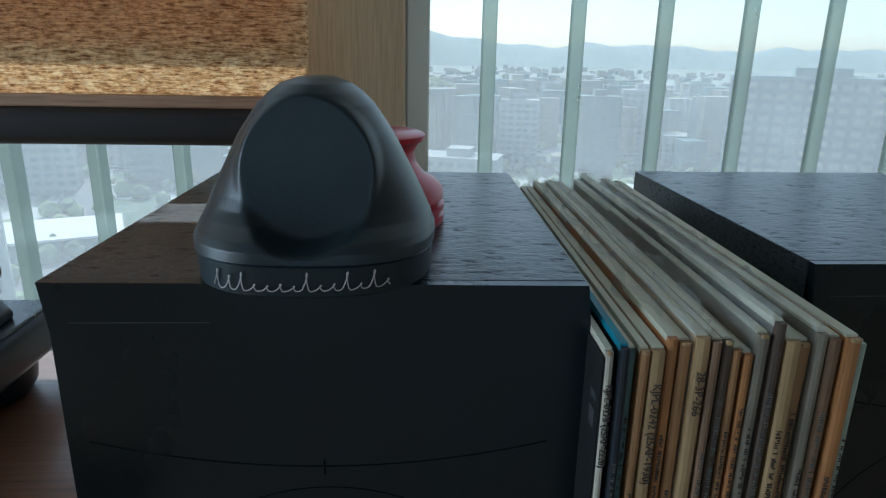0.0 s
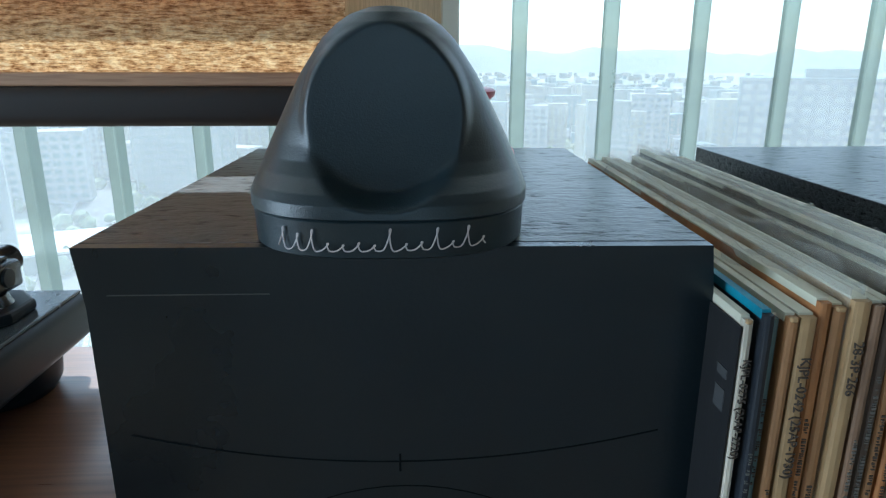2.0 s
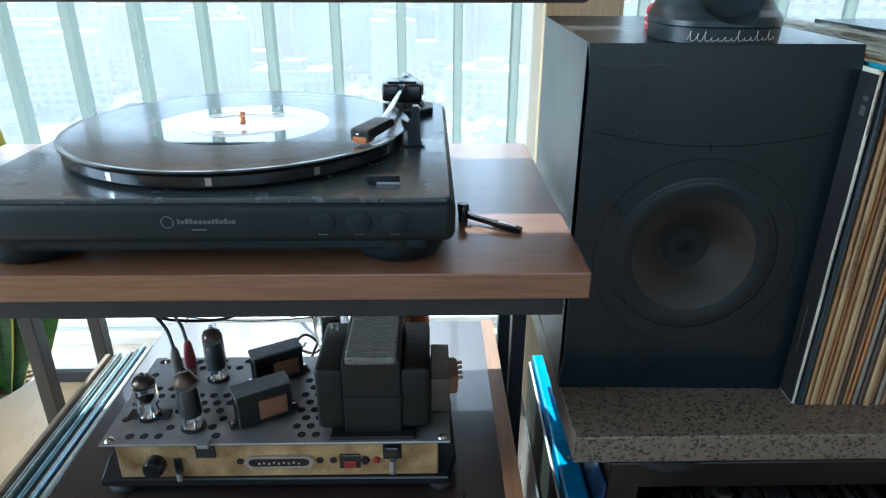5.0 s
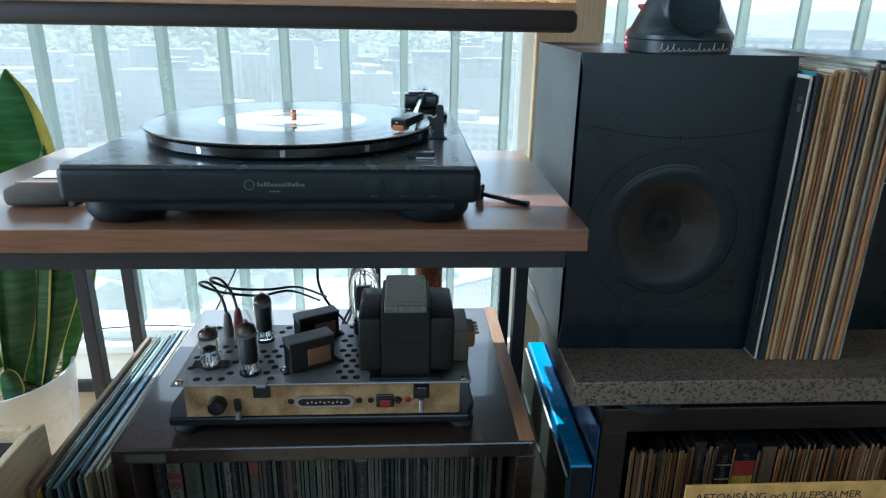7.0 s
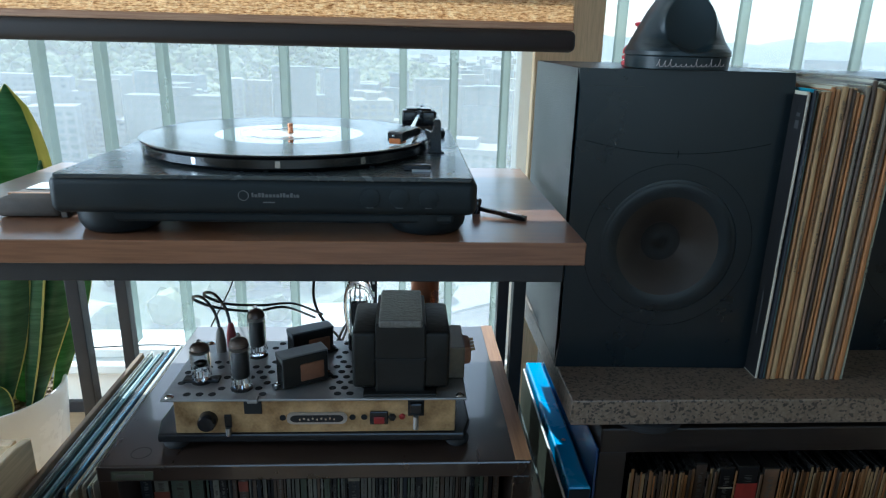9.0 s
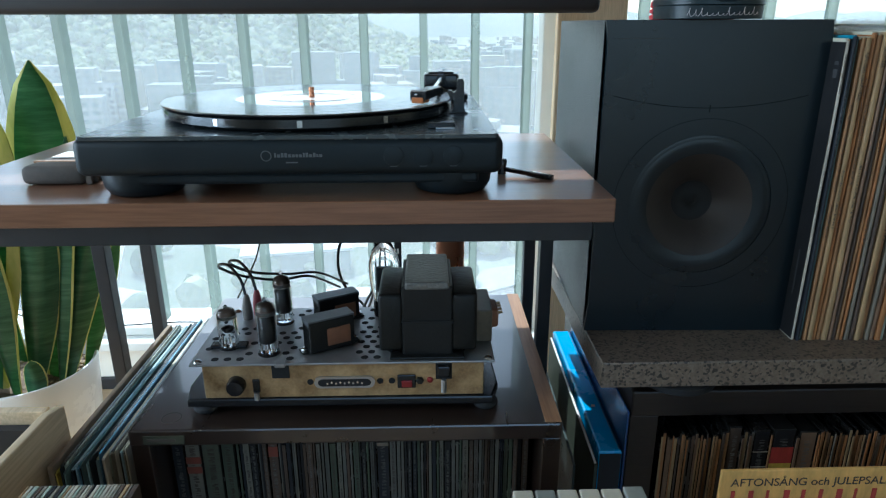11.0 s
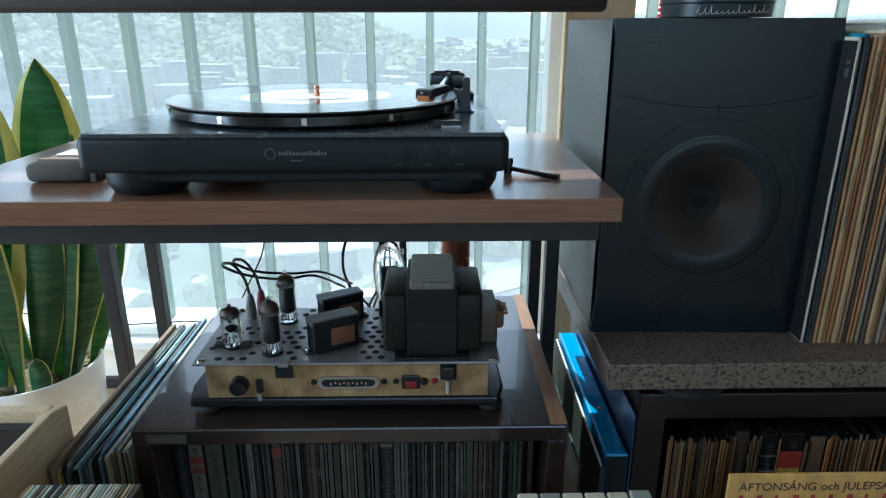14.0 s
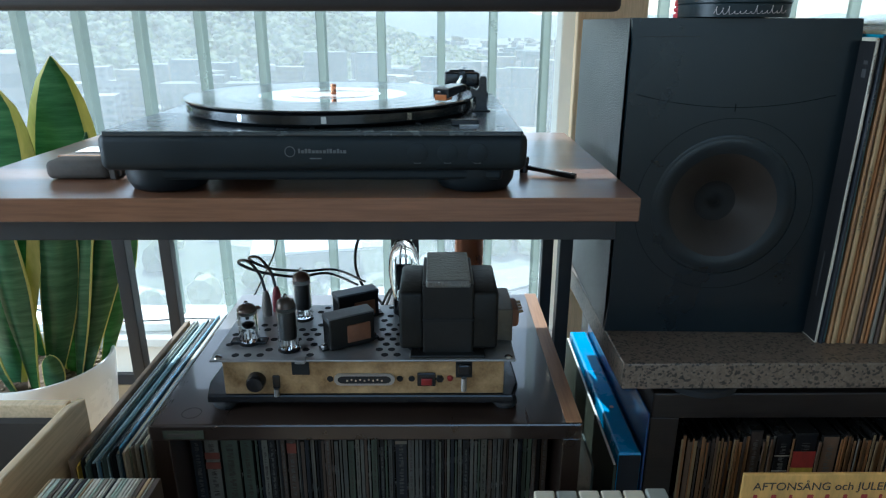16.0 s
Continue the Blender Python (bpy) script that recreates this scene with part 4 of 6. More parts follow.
for x0, x1 in ((-0.2225, -0.1985), (-0.1525, -0.1275)):
    part("bell", box(x0, x1, -0.0895, -0.0115, 0.4845, 0.5445, 0.004, 3), M["bell"], big, "rounded grey end bell", True)
part("tape", box(-0.1965, -0.1545, -0.0915, -0.0085, 0.5495, 0.5575, 0.002), M["foil"], big, "crumpled silver tape")
part("band", box(-0.2005, -0.1505, -0.0912, -0.0088, 0.515, 0.5175), M["hole"], big)
part("mount", box(-0.212, -0.14, -0.097, -0.004, AZ + 0.001, AZ + 0.004, 0.001), M["core"], big)
for k in range(4):
    part("wire", cable([(-0.15 + 0.003 * k, -0.06, 0.492), (-0.146 + 0.003 * k, -0.075, 0.486), (-0.152 + 0.004 * k, -0.083, 0.482)], 0.0012, 6, 5), M["gloss_black"], big)
for k in range(3):
    part("wire", cable([(-0.214 + 0.004 * k, -0.058, 0.493), (-0.219 + 0.004 * k, -0.075, 0.486), (-0.21 + 0.004 * k, -0.085, 0.481)], 0.0012, 6, 5), M["gloss_black"], big)
ch = part("choke", box(-0.127, -0.11, -0.062, -0.004, AZ + 0.002, 0.5145, 0.0012), M["choke"], amp, "small upright choke")
part("coil", box(-0.1285, -0.102, -0.05, -0.016, 0.489, 0.509, 0.004, 3), M["paperwrap"], ch, "wound coil", True)
for i in range(4):
    part("terminal", rod((-0.1025, -0.046 + i * 0.008, 0.505), (-0.098, -0.046 + i * 0.008, 0.506), 0.0016, 8), M["brass"], ch)
RX, RY = -0.2225, 0.012
rect = part("rectifier_valve", turned([(0.0, AZ + 0.017), (0.0105, AZ + 0.017), (0.0125, AZ + 0.022), (0.0155, AZ + 0.036), (0.017, AZ + 0.05), (0.0165, AZ + 0.064), (0.0135, AZ + 0.076), (0.009, AZ + 0.084), (0.004, AZ + 0.087), (0, AZ + 0.0875)], Matrix.Translation((RX, RY, 0)), 32), M["glass"], amp, "large clear glass rectifier valve", True)
part("base", turned([(0, AZ), (0.012, AZ), (0.0125, AZ + 0.002), (0.0125, AZ + 0.017), (0.0108, AZ + 0.0185), (0, AZ + 0.0185)], Matrix.Translation((RX, RY, 0)), 28), M["gloss_black"], rect, "black valve base", True)
part("anode", box(RX - 0.0065, RX + 0.0065, RY - 0.004, RY + 0.004, AZ + 0.03, AZ + 0.058, 0.0015), M["anode"], rect, "grey electrode")
for k in (-1, 1):
    part("support", rod((RX + 0.007 * k, RY, AZ + 0.018), (RX + 0.007 * k, RY, AZ + 0.064), 0.0006, 6), M["alu"], rect)

# fittings on the brass front
fy = -0.0953
part("knob", turned([(0, 0.011), (0.0075, 0.0105), (0.0088, 0.008), (0.0092, 0.0), (0, 0)], Matrix.Translation((-0.362, fy, 0.455)) @ Matrix.Rotation(math.pi / 2, 4, 'X'), 24), M["gloss_black"], front, "round black knob", True)
part("toggle", box(-0.3465, -0.3395, fy - 0.002, fy, 0.4465, 0.4605, 0.0008), M["gloss_black"], front)
part("plug_hole", box(-0.327, -0.31, fy - 0.0012, fy, 0.461, 0.4755, 0.0005), M["hole"], front)
part("plug_hole", box(-0.168, -0.152, fy - 0.0012, fy, 0.4575, 0.475, 0.0005), M["hole"], front)
part("jack", box(-0.166, -0.154, fy - 0.006, fy - 0.001, 0.462, 0.4735, 0.0015), M["gloss_black"], front)
part("spring", rod((-0.16, fy - 0.003, 0.444), (-0.16, fy - 0.003, 0.458), 0.0026, 12), M["alu"], front)
part("spring", rod((-0.343, fy - 0.003, 0.439), (-0.343, fy - 0.003, 0.447), 0.0026, 12), M["alu"], front)
plate_shape = [(-0.2805 + 0.005 * math.cos(a) * 1.2, 0.456 + 0.0062 * math.sin(a)) for a in [math.pi / 2 + math.pi * i / 10 for i in range(11)]] + [(-0.2335 + 0.006 * math.cos(a), 0.456 + 0.0062 * math.sin(a)) for a in [-math.pi / 2 + math.pi * i / 10 for i in range(11)]]
rot = Matrix.Translation((0, fy, 0)) @ Matrix.Rotation(math.pi / 2, 4, 'X')
conn = part("connector", prism(plate_shape, 0.0, 0.0022, rot), M["alu"], front, "rounded metal connector")
part("connector_slot", prism([(a + (a + 0.257) * -0.12, 0.456 + (b_ - 0.456) * 0.62) for a, b_ in plate_shape], 0.0022, 0.0026, rot), M["anode"], conn)
for k in range(9):
    part("contact", box(-0.2745 + k * 0.0042, -0.2728 + k * 0.0042, fy - 0.003, fy - 0.0026, 0.4545 + 0.001 * (k % 2), 0.4565 + 0.001 * (k % 2)), M["chrome"], conn)
for hx in (-0.2905, -0.2225, -0.211):
    part("bolt_hole", turned([(0, 0.0008), (0.003, 0.0006), (0.0032, 0)], Matrix.Translation((hx, fy, 0.456)) @ Matrix.Rotation(math.pi / 2, 4, 'X'), 16), M["hole"], front)
sw = part("rocker_switch", box(-0.212 + 0.0065, -0.1875, fy - 0.0022, fy, 0.4485, 0.463, 0.001), M["gloss_black"], front, "black rocker switch")
part("rocker", box(-0.2015, -0.191, fy - 0.0036, fy - 0.0022, 0.45, 0.4575, 0.0008), M["red_lamp"], sw, "dark red rocker")
part("nut", turned([(0, 0.003), (0.0032, 0.0028), (0.0042, 0.001), (0.0042, 0)], Matrix.Translation((-0.1835, fy, 0.456)) @ Matrix.Rotation(math.pi / 2, 4, 'X'), 6), M["core"], front)
part("pilot_lamp", turned([(0, 0.0026), (0.0026, 0.0018), (0.0032, 0)], Matrix.Translation((-0.1735, fy, 0.4565)) @ Matrix.Rotation(math.pi / 2, 4, 'X'), 16), M["red_lamp"], front, "small red lamp", True)
part("bracket", box(-0.322, -0.312, -0.104, -0.094, 0.4765, 0.4805, 0.001), M["plate"], deck)

# audio leads
for i, (mat, nm, ox) in enumerate(((M["white_cable"], "grey-white plug with a black lead", 0.0), (M["red_cable"], "red plug with a black lead", 0.0085))):
    lead = thing("audio_lead", -0.374 + ox, 0.01 + 0.012 * i, 0.479, nm, "audio cable", "audio leads")
    x, y = -0.3735 + ox, 0.004 + 0.012 * i
    part("plug", turned([(0, 0.479), (0.0052, 0.479), (0.0055, 0.4865), (0.005, 0.494), (0.0038, 0.503), (0.0022, 0.508), (0, 0.508)], Matrix.Translation((x, y, 0)), 18), mat, lead, "", True)
    part("lead", cable([(x, y, 0.505), (x - 0.006, y + 0.006, 0.523), (x - 0.018, y + 0.012, 0.5365), (x - 0.03, y + 0.02, 0.536), (x - 0.034, y + 0.03, 0.5275), (x - 0.014, y + 0.045, 0.512), (x + 0.02, y + 0.075, 0.495 + 0.003 * i), (x + 0.05, y + 0.11, 0.486), (x + 0.08, y + 0.16, 0.45)], 0.0017, 8, 8), M["gloss_black"], lead)
pw = thing("power_cord", -0.29, 0.22, 0.4, "black power cord hanging behind the table", "cable")
part("cord", cable([(-0.27, 0.24, 0.6206), (-0.285, 0.242, 0.53), (-0.305, 0.245, 0.47), (-0.3, 0.25, 0.42), (-0.26, 0.25, 0.36)], 0.0022, 8, 8), M["gloss_black"], pw)
wc = thing("thin_wire", -0.4, 0.25, 0.4, "thin black wire hanging in front of the window", "cable")
part("cord", cable([(-0.405, 0.245, 0.6206), (-0.41, 0.25, 0.54), (-0.425, 0.26, 0.47), (-0.45, 0.27, 0.42), (-0.5, 0.29, 0.33)], 0.0012, 8, 8), M["gloss_black"], wc)
for k in range(3):
    lw = thing("loose_cable", -0.25 + 0.03 * k, 0.13, 0.4212, "pale loose cable behind the amplifier", "cable", "loose cables")
    part("cord", cable([(-0.33 + 0.03 * k, 0.07, 0.423), (-0.3 + 0.03 * k, 0.1, 0.45 + 0.012 * k), (-0.26 + 0.02 * k, 0.12, 0.427), (-0.235 + 0.03 * k, 0.14, 0.475), (-0.21 + 0.03 * k, 0.16, 0.44), (-0.2 + 0.02 * k, 0.185, 0.423)], 0.0016, 8, 8), M["white_cable"], lw)
fc = thing("wire_on_sill", -0.7, 0.66, 0.14, "thin dark wire strung along the window", "cable")
part("cord", cable([(-1.1, 0.66, 0.2), (-0.9, 0.66, 0.165), (-0.7, 0.66, 0.17), (-0.5, 0.66, 0.155), (-0.3, 0.66, 0.17)], 0.0015, 6, 8), M["gloss_black"], fc)

# perforated uprights and copper can behind the cabinet
for ux in (-0.2475, -0.2175):
    u = thing("perforated_upright", ux, 0.24, 0.0, "black perforated steel shelf upright", "upright", "shelf uprights")
    part("strip", box(ux - 0.005, ux + 0.005, 0.24, 0.2425, 0.0, 0.6, 0.0005), M["black_steel"], u)
    for k in range(9):
        part("slot", box(ux - 0.0016, ux + 0.0016, 0.2394, 0.2402, 0.41 + k * 0.02, 0.418 + k * 0.02), M["white_frame"], u)
cn = thing("copper_can", -0.146, 0.12, 0.421, "tall copper-coloured metal can", "can")
part("body", turned([(0, 0), (0.0175, 0), (0.018, 0.002), (0.018, 0.116), (0.0185, 0.117), (0.0185, 0.121), (0.018, 0.122), (0.018, 0.138), (0.016, 0.14), (0, 0.14)], Matrix.Translation((-0.146, 0.12, 0.4212)), 36), M["copper"], cn, "", True)

# ---- records between the loudspeakers ----
SPINE = {}


def card(name, c, rough=0.6):
    if name not in SPINE:
        SPINE[name] = surface("card_" + name, c, rough, vary=0.38, scale=70, stretch=(1, 1, 0.3), bump=0.25, fine=300, rough_vary=0.1)
    return SPINE[name]


CARDS = {"white": (0.5, 0.45, 0.36), "navy": (0.012, 0.015, 0.021), "teal": (0.09, 0.14, 0.135), "cream": (0.38, 0.25, 0.12), "tan": (0.32, 0.167, 0.07), "orange": (0.35, 0.152, 0.05),
         "brown": (0.2, 0.12, 0.07), "dark": (0.075, 0.05, 0.035), "grey": (0.21, 0.18, 0.135), "sage": (0.34, 0.38, 0.3), "blue": (0.12, 0.24, 0.36), "yellow": (0.6, 0.42, 0.06), "black": (0.008, 0.008, 0.009), "red": (0.42, 0.05, 0.04), "sky": (0.36, 0.5, 0.56), "cyan": (0.02, 0.19, 0.27), "moss": (0.06, 0.075, 0.05), "lemon": (0.75, 0.55, 0.06), "azure": (0.08, 0.35, 0.6), "putty": (0.16, 0.15, 0.12), "rust": (0.2, 0.05, 0.03), "fern": (0.075, 0.085, 0.06), "ash": (0.11, 0.105, 0.09)}
for key, c in CARDS.items():
    card(key, c)
M["ink"] = surface("dark_print", (0.06, 0.045, 0.035), 0.6, vary=0.1)
M["pale_ink"] = surface("pale_spine_print", (0.13, 0.125, 0.11), 0.6, vary=0.1)
M["cover_ink"] = surface("dim_cover_print", (0.045, 0.045, 0.046), 0.6, vary=0.2)
M["inner"] = surface("inner_sleeve_paper", (0.56, 0.54, 0.42), 0.75, vary=0.12, scale=30)


def clear_film():
    m, nt, p = nodes_of("clear_outer_sleeve")
    p.inputs["Base Color"].default_value = (0.8, 0.82, 0.8, 1)
    n = noise_of(nt, mapped(nt, (1, 1, 1)).outputs[0], 160, 4)
    b = nt.nodes.new("ShaderNodeBump")
    b.inputs["Strength"].default_value, b.inputs["Distance"].default_value = 0.8, 0.002
    nt.links.new(n, b.inputs["Height"])
    nt.links.new(b.outputs[0], p.inputs["Normal"])
    p.inputs["Roughness"].default_value = 0.1
    clear = nt.nodes.new("ShaderNodeBsdfTransparent")
    milky = nt.nodes.new("ShaderNodeBsdfTranslucent")
    milky.inputs[0].default_value = (0.9, 0.92, 0.9, 1)
    soft = nt.nodes.new("ShaderNodeMixShader")
    soft.inputs[0].default_value = 0.65
    nt.links.new(p.outputs[0], soft.inputs[1])
    nt.links.new(milky.outputs[0], soft.inputs[2])
    mx = nt.nodes.new("ShaderNodeMixShader")
    mx.inputs[0].default_value = 0.18
    nt.links.new(clear.outputs[0], mx.inputs[1])
    nt.links.new(soft.outputs[0], mx.inputs[2])
    nt.links.new(mx.outputs[0], nt.nodes["Material Output"].inputs["Surface"])
    return m


M["film"] = clear_film()


def bars_down(parent, x, w, y, z, seed, mat, length):
    """Unreadable spine print as short bars that run down the spine."""
    r = random.Random(seed)
    bm = bmesh.new()
    end = z - length
    while z > end:
        h = r.choice((0.0003, 0.0004, 0.0008))
        a, b = r.choice(((-0.17, 0.17), (-0.17, 0.17), (-0.17, 0.05), (-0.05, 0.17)))
        box(x + w * a, x + w * b, y - 0.0003, y + 0.0002, z - h, z, bm=bm)
        z -= h + r.choice((0.0005, 0.0005, 0.0007, 0.0007, 0.0022))
    part("spine_print", bm, mat, parent, kind="stuff")


DOWN = Matrix(((0, 1, 0, 0), (0, 0, -1, 0), (-1, 0, 0, 0), (0, 0, 0, 1)))


def jacket(x, w, y0, z0, h, key, label, d=0.315, lean=0.0, film=False, text="", prints=True, seed=0, edge=None, group="records between the loudspeakers", wear=True):
    j = thing("record_jacket", x + w / 2, y0 + d / 2, z0, label, "record jacket", group)
    r = random.Random(seed + 91)
    # a card sleeve: bowed spine in front, slightly open towards the back
    bm = bmesh.new()
    rows = []
    for k in range(7):
        z = h * k / 6
        o = lean * k / 6 + (r.uniform(-0.0004, 0.0004))
        pinch = 0.0006 if k in (0, 6) else 0.0
        ring = [(o + 0.0002, 0.0012), (o + w * 0.2, 0.0003 + pinch), (o + w * 0.5, 0.0 + pinch), (o + w * 0.8, 0.0003 + pinch), (o + w - 0.0002, 0.0012), (o + w, d * 0.5), (o + w - 0.0008, d), (o + 0.0008, d), (o, d * 0.5)]
        rows.append([bm.verts.new((x + a, y0 + b, z0 + z)) for a, b in ring])
    n = len(rows[0])
    for a, b in zip(rows, rows[1:]):
        for i in range(n):
            bm.faces.new((a[i], a[(i + 1) % n], b[(i + 1) % n], b[i]))
    bm.faces.new(rows[0][::-1])
    bm.faces.new(rows[-1])
    part("sleeve", bm, SPINE[key], j)
    top = z0 + h
    if w > 0.0017:
        part("inner_sleeve", box(x + lean + w * 0.07, x + lean + w * 0.93, y0 + 0.0035, y0 + d - 0.003, top - 0.002, top + 0.0007 + 0.0006 * r.random()), SPINE[edge] if edge else M["inner"], j, "pale paper edge")
    if wear and seed % 3 == 0:
        part("worn_corner", box(x + lean + w * 0.2, x + lean + w * 0.8, y0 - 0.0002, y0 + 0.002, top - 0.0012, top + 0.0003, 0.0004, 1), SPINE["cream"], j, "rubbed pale corner")
    if film:
        part("outer_sleeve", box(x + lean - 0.0006, x + lean - 0.0002, y0 + 0.003, y0 + d + 0.004, z0 + 0.02, top + 0.004), M["film"], j, "clear plastic outer sleeve")
        part("outer_sleeve", box(x + lean + w + 0.0002, x + lean + w + 0.0006, y0 + 0.006, y0 + d + 0.002, z0 + 0.02, top + 0.003), M["film"], j)
    ym = y0 - 0.0001
    if text:
        m = Matrix.Translation((x + lean * 0.8 + w * 0.3, ym - 0.0002, top - 0.013)) @ DOWN
        part("spine_text", words(text, min(0.0046, w * 1.15), m), M["ink"], j)
        bars_down(j, x + w / 2 + lean * 0.5, w, ym, top - 0.125, seed, M["ink"], 0.06)
    elif prints:
        bars_down(j, x + w / 2 + lean * 0.7, w, ym, top - 0.02 - 0.05 * r.random(), seed, M["ink"] if key not in ("navy", "dark", "black", "brown", "blue") else M["pale_ink"], 0.03 + 0.06 * r.random())
        if seed % 2:
            bars_down(j, x + w / 2 + lean * 0.5, w, ym, top - 0.16 - 0.02 * r.random(), seed + 7, M["ink"], 0.035)
    return j


STACK = [(0.0033, "white", -0.012, False, "KJPL-0275 (25AP-2220)", "thin white-edged record jacket with a dark cover"), (0.0034, "navy", -0.0095, False, "", "dark navy record jacket with teal edge"), (0.0032, "teal", -0.012, False, "", "faded teal record jacket with printed spine"),
         (0.0036, "tan", -0.01, False, "", "tan record jacket with worn spine"), (0.0054, "cream", -0.009, False, "KJPL-0242 (25AP-1930)", "yellowed cream record jacket with code print"), (0.004, "orange", -0.006, False, "", "orange-brown record jacket with worn spine"),
         (0.0046, "tan", -0.008, False, "", "tan record jacket with worn spine"), (0.0056, "cream", -0.004, True, "28-3P-266", "cream record jacket in a clear sleeve"), (0.0036, "brown", -0.007, False, "", "brown record jacket with faded print"), (0.004, "dark", -0.006, False, "", "dark brown record jacket with pale print"),
         (0.0036, "tan", -0.01, False, "", "tan record jacket with worn spine"), (0.0034, "orange", -0.012, False, "", "orange-brown record jacket with worn spine"), (0.0046, "grey", -0.004, True, "", "grey record jacket in a clear sleeve"), (0.004, "dark", 0.001, True, "", "dark record jacket in a clear sleeve"),
         (0.0058, "cream", -0.006, False, "", "yellowed cream record jacket with printed spine"), (0.0048, "tan", -0.007, False, "", "tan record jacket with worn spine"), (0.0042, "grey", -0.003, True, "", "grey record jacket in a clear sleeve"), (0.0052, "brown", -0.006, False, "", "brown record jacket with dark picture"),
         (0.0056, "orange", -0.005, False, "", "orange-tan record jacket with printed spine"), (0.003, "sage", -0.008, False, "", "pale green record jacket with thin spine")]
x = 0.2205
for i, (w, key, dz, film, text, label) in enumerate(STACK):
    rr_ = random.Random(i)
    j = jacket(x, w, -0.026 + rr_.uniform(-0.002, 0.002), 0.4608, 0.3225 + dz + rr_.uniform(-0.001, 0.001), key, label, lean=0.001 if i else 0.0, film=film, text=text, seed=i, edge="cyan" if i == 1 else None)
    if i == 0:
        part("cover", box(x - 0.0006, x - 0.0001, -0.0235, 0.28, 0.462, 0.7695), SPINE["black"], j, "dark front cover")
        for zz, hh in ((0.752, 0.0035), (0.7445, 0.008), (0.56, 0.05)):
            part("cover_print", box(x - 0.0009, x - 0.0005, -0.019 if hh < 0.02 else -0.012, -0.012 if hh < 0.02 else -0.0095, zz - hh, zz), M["cover_ink"], j)
    x += w + rr_.choice((0.0005, 0.0007, 0.0009))
# loose clear sleeves that stand up above the stack
for i, (fx, up) in enumerate(((0.244, 0.788), (0.2615, 0.791), (0.2835, 0.795), (0.302, 0.789))):
    f = thing("plastic_sleeve", fx, 0.13, 0.4608, "wrinkled clear plastic record sleeve", "sleeve", "loose clear sleeves")
    bm = bmesh.new()
    rows = []
    r = random.Random(40 + i)
    for k in range(40):
        y = -0.012 + 0.312 * k / 39
        wob = 0.0022 * math.sin(k * 0.8 + i) + r.uniform(-0.0012, 0.0012)
        drop = 0.005 * r.random() + (0.006 if k < 2 else 0)
        rows.append([bm.verts.new((fx + wob * t * t + bow_out, y, 0.4608 + (up - 0.4608 - drop * t) * t)) for t, bow_out in ((0, 0), (0.9, 0), (0.94, 0.0006), (0.97, -0.0008 + 0.5 * wob), (0.99, 0.0022), (0.982, 0.0044))])
    for a, b in zip(rows, rows[1:]):
        for t in range(5):
            bm.faces.new((a[t], a[t + 1], b[t + 1], b[t]))
    part("film", bm, M["film"], f, "", True)

# the first loudspeaker and the records beside it stand slightly askew
ASKEW = Matrix.Rotation(radians(-1.6), 4, 'Z')
for ob in list(scene.objects):
    if ob.parent is None and (ob.name in ("loudspeaker", "tweeter_pod", "turned_red_peg") or ob.name.startswith(("record_jacket", "plastic_sleeve"))):
        ob.matrix_basis = ASKEW @ ob.matrix_basis

# ---- discs and boxes on the shelves ----
# case bodies dark as tray plastic, and for shelf shade on their tops
M["tray"] = surface("shaded_dark_tray", (0.022, 0.02, 0.018), 0.25, vary=0.3, scale=40, bump=0.0)


def disc_case(x, w, y0, z0, h, key, label, group, d=0.12, bands=(), seed=0, name="disc_case", body="tray"):
    c = thing(name, x + w / 2, y0 + d / 2, z0, label, "disc case", group)
    part("case", box(x, x + w, y0 + 0.0006, y0 + d, z0, z0 + h, 0.0004, 1), SPINE[body] if body in SPINE else M["tray"], c)
    part("spine", box(x + w * 0.07, x + w * 0.93, y0, y0 + 0.0012, z0 + 0.0015, z0 + h - 0.0015, 0.0003, 1), SPINE[key], c, "printed spine card")
    for a, b, k in bands:
        part("band", box(x + 0.0004, x + w - 0.0004, y0 - 0.0005, y0 + 0.0005, z0 + a, z0 + b), SPINE[k], c)
    if seed and w > 0.0042:
        bars_down(c, x + w / 2, w, y0, z0 + h - 0.012, seed, M["pale_ink"] if key in ("black", "dark", "navy", "brown", "blue", "red") else M["ink"], h * 0.5)
    return c


# cabinet discs take darkened colours that stand in for the shade inside
random.seed(21)
x = -0.443
first = [(0.0135, "navy", 0.136, [], "dark blue box set in the cabinet"), (0.017, "putty", 0.14, [(0.092, 0.1, "rust"), (0.104, 0.112, "rust")], "grey box set with two red bands"), (0.0205, "fern", 0.134, [], "grey-green box set with upright print"), (0.0145, "moss", 0.136, [], "dark green box set with upright print")]
for i, (w, key, h, bands, label) in enumerate(first):
    disc_case(x, w - 0.0008, -0.08, 0.2482, h, key, label, "discs in the cabinet", bands=bands, seed=300 + i, name="box_set")
    x += w
i = 0
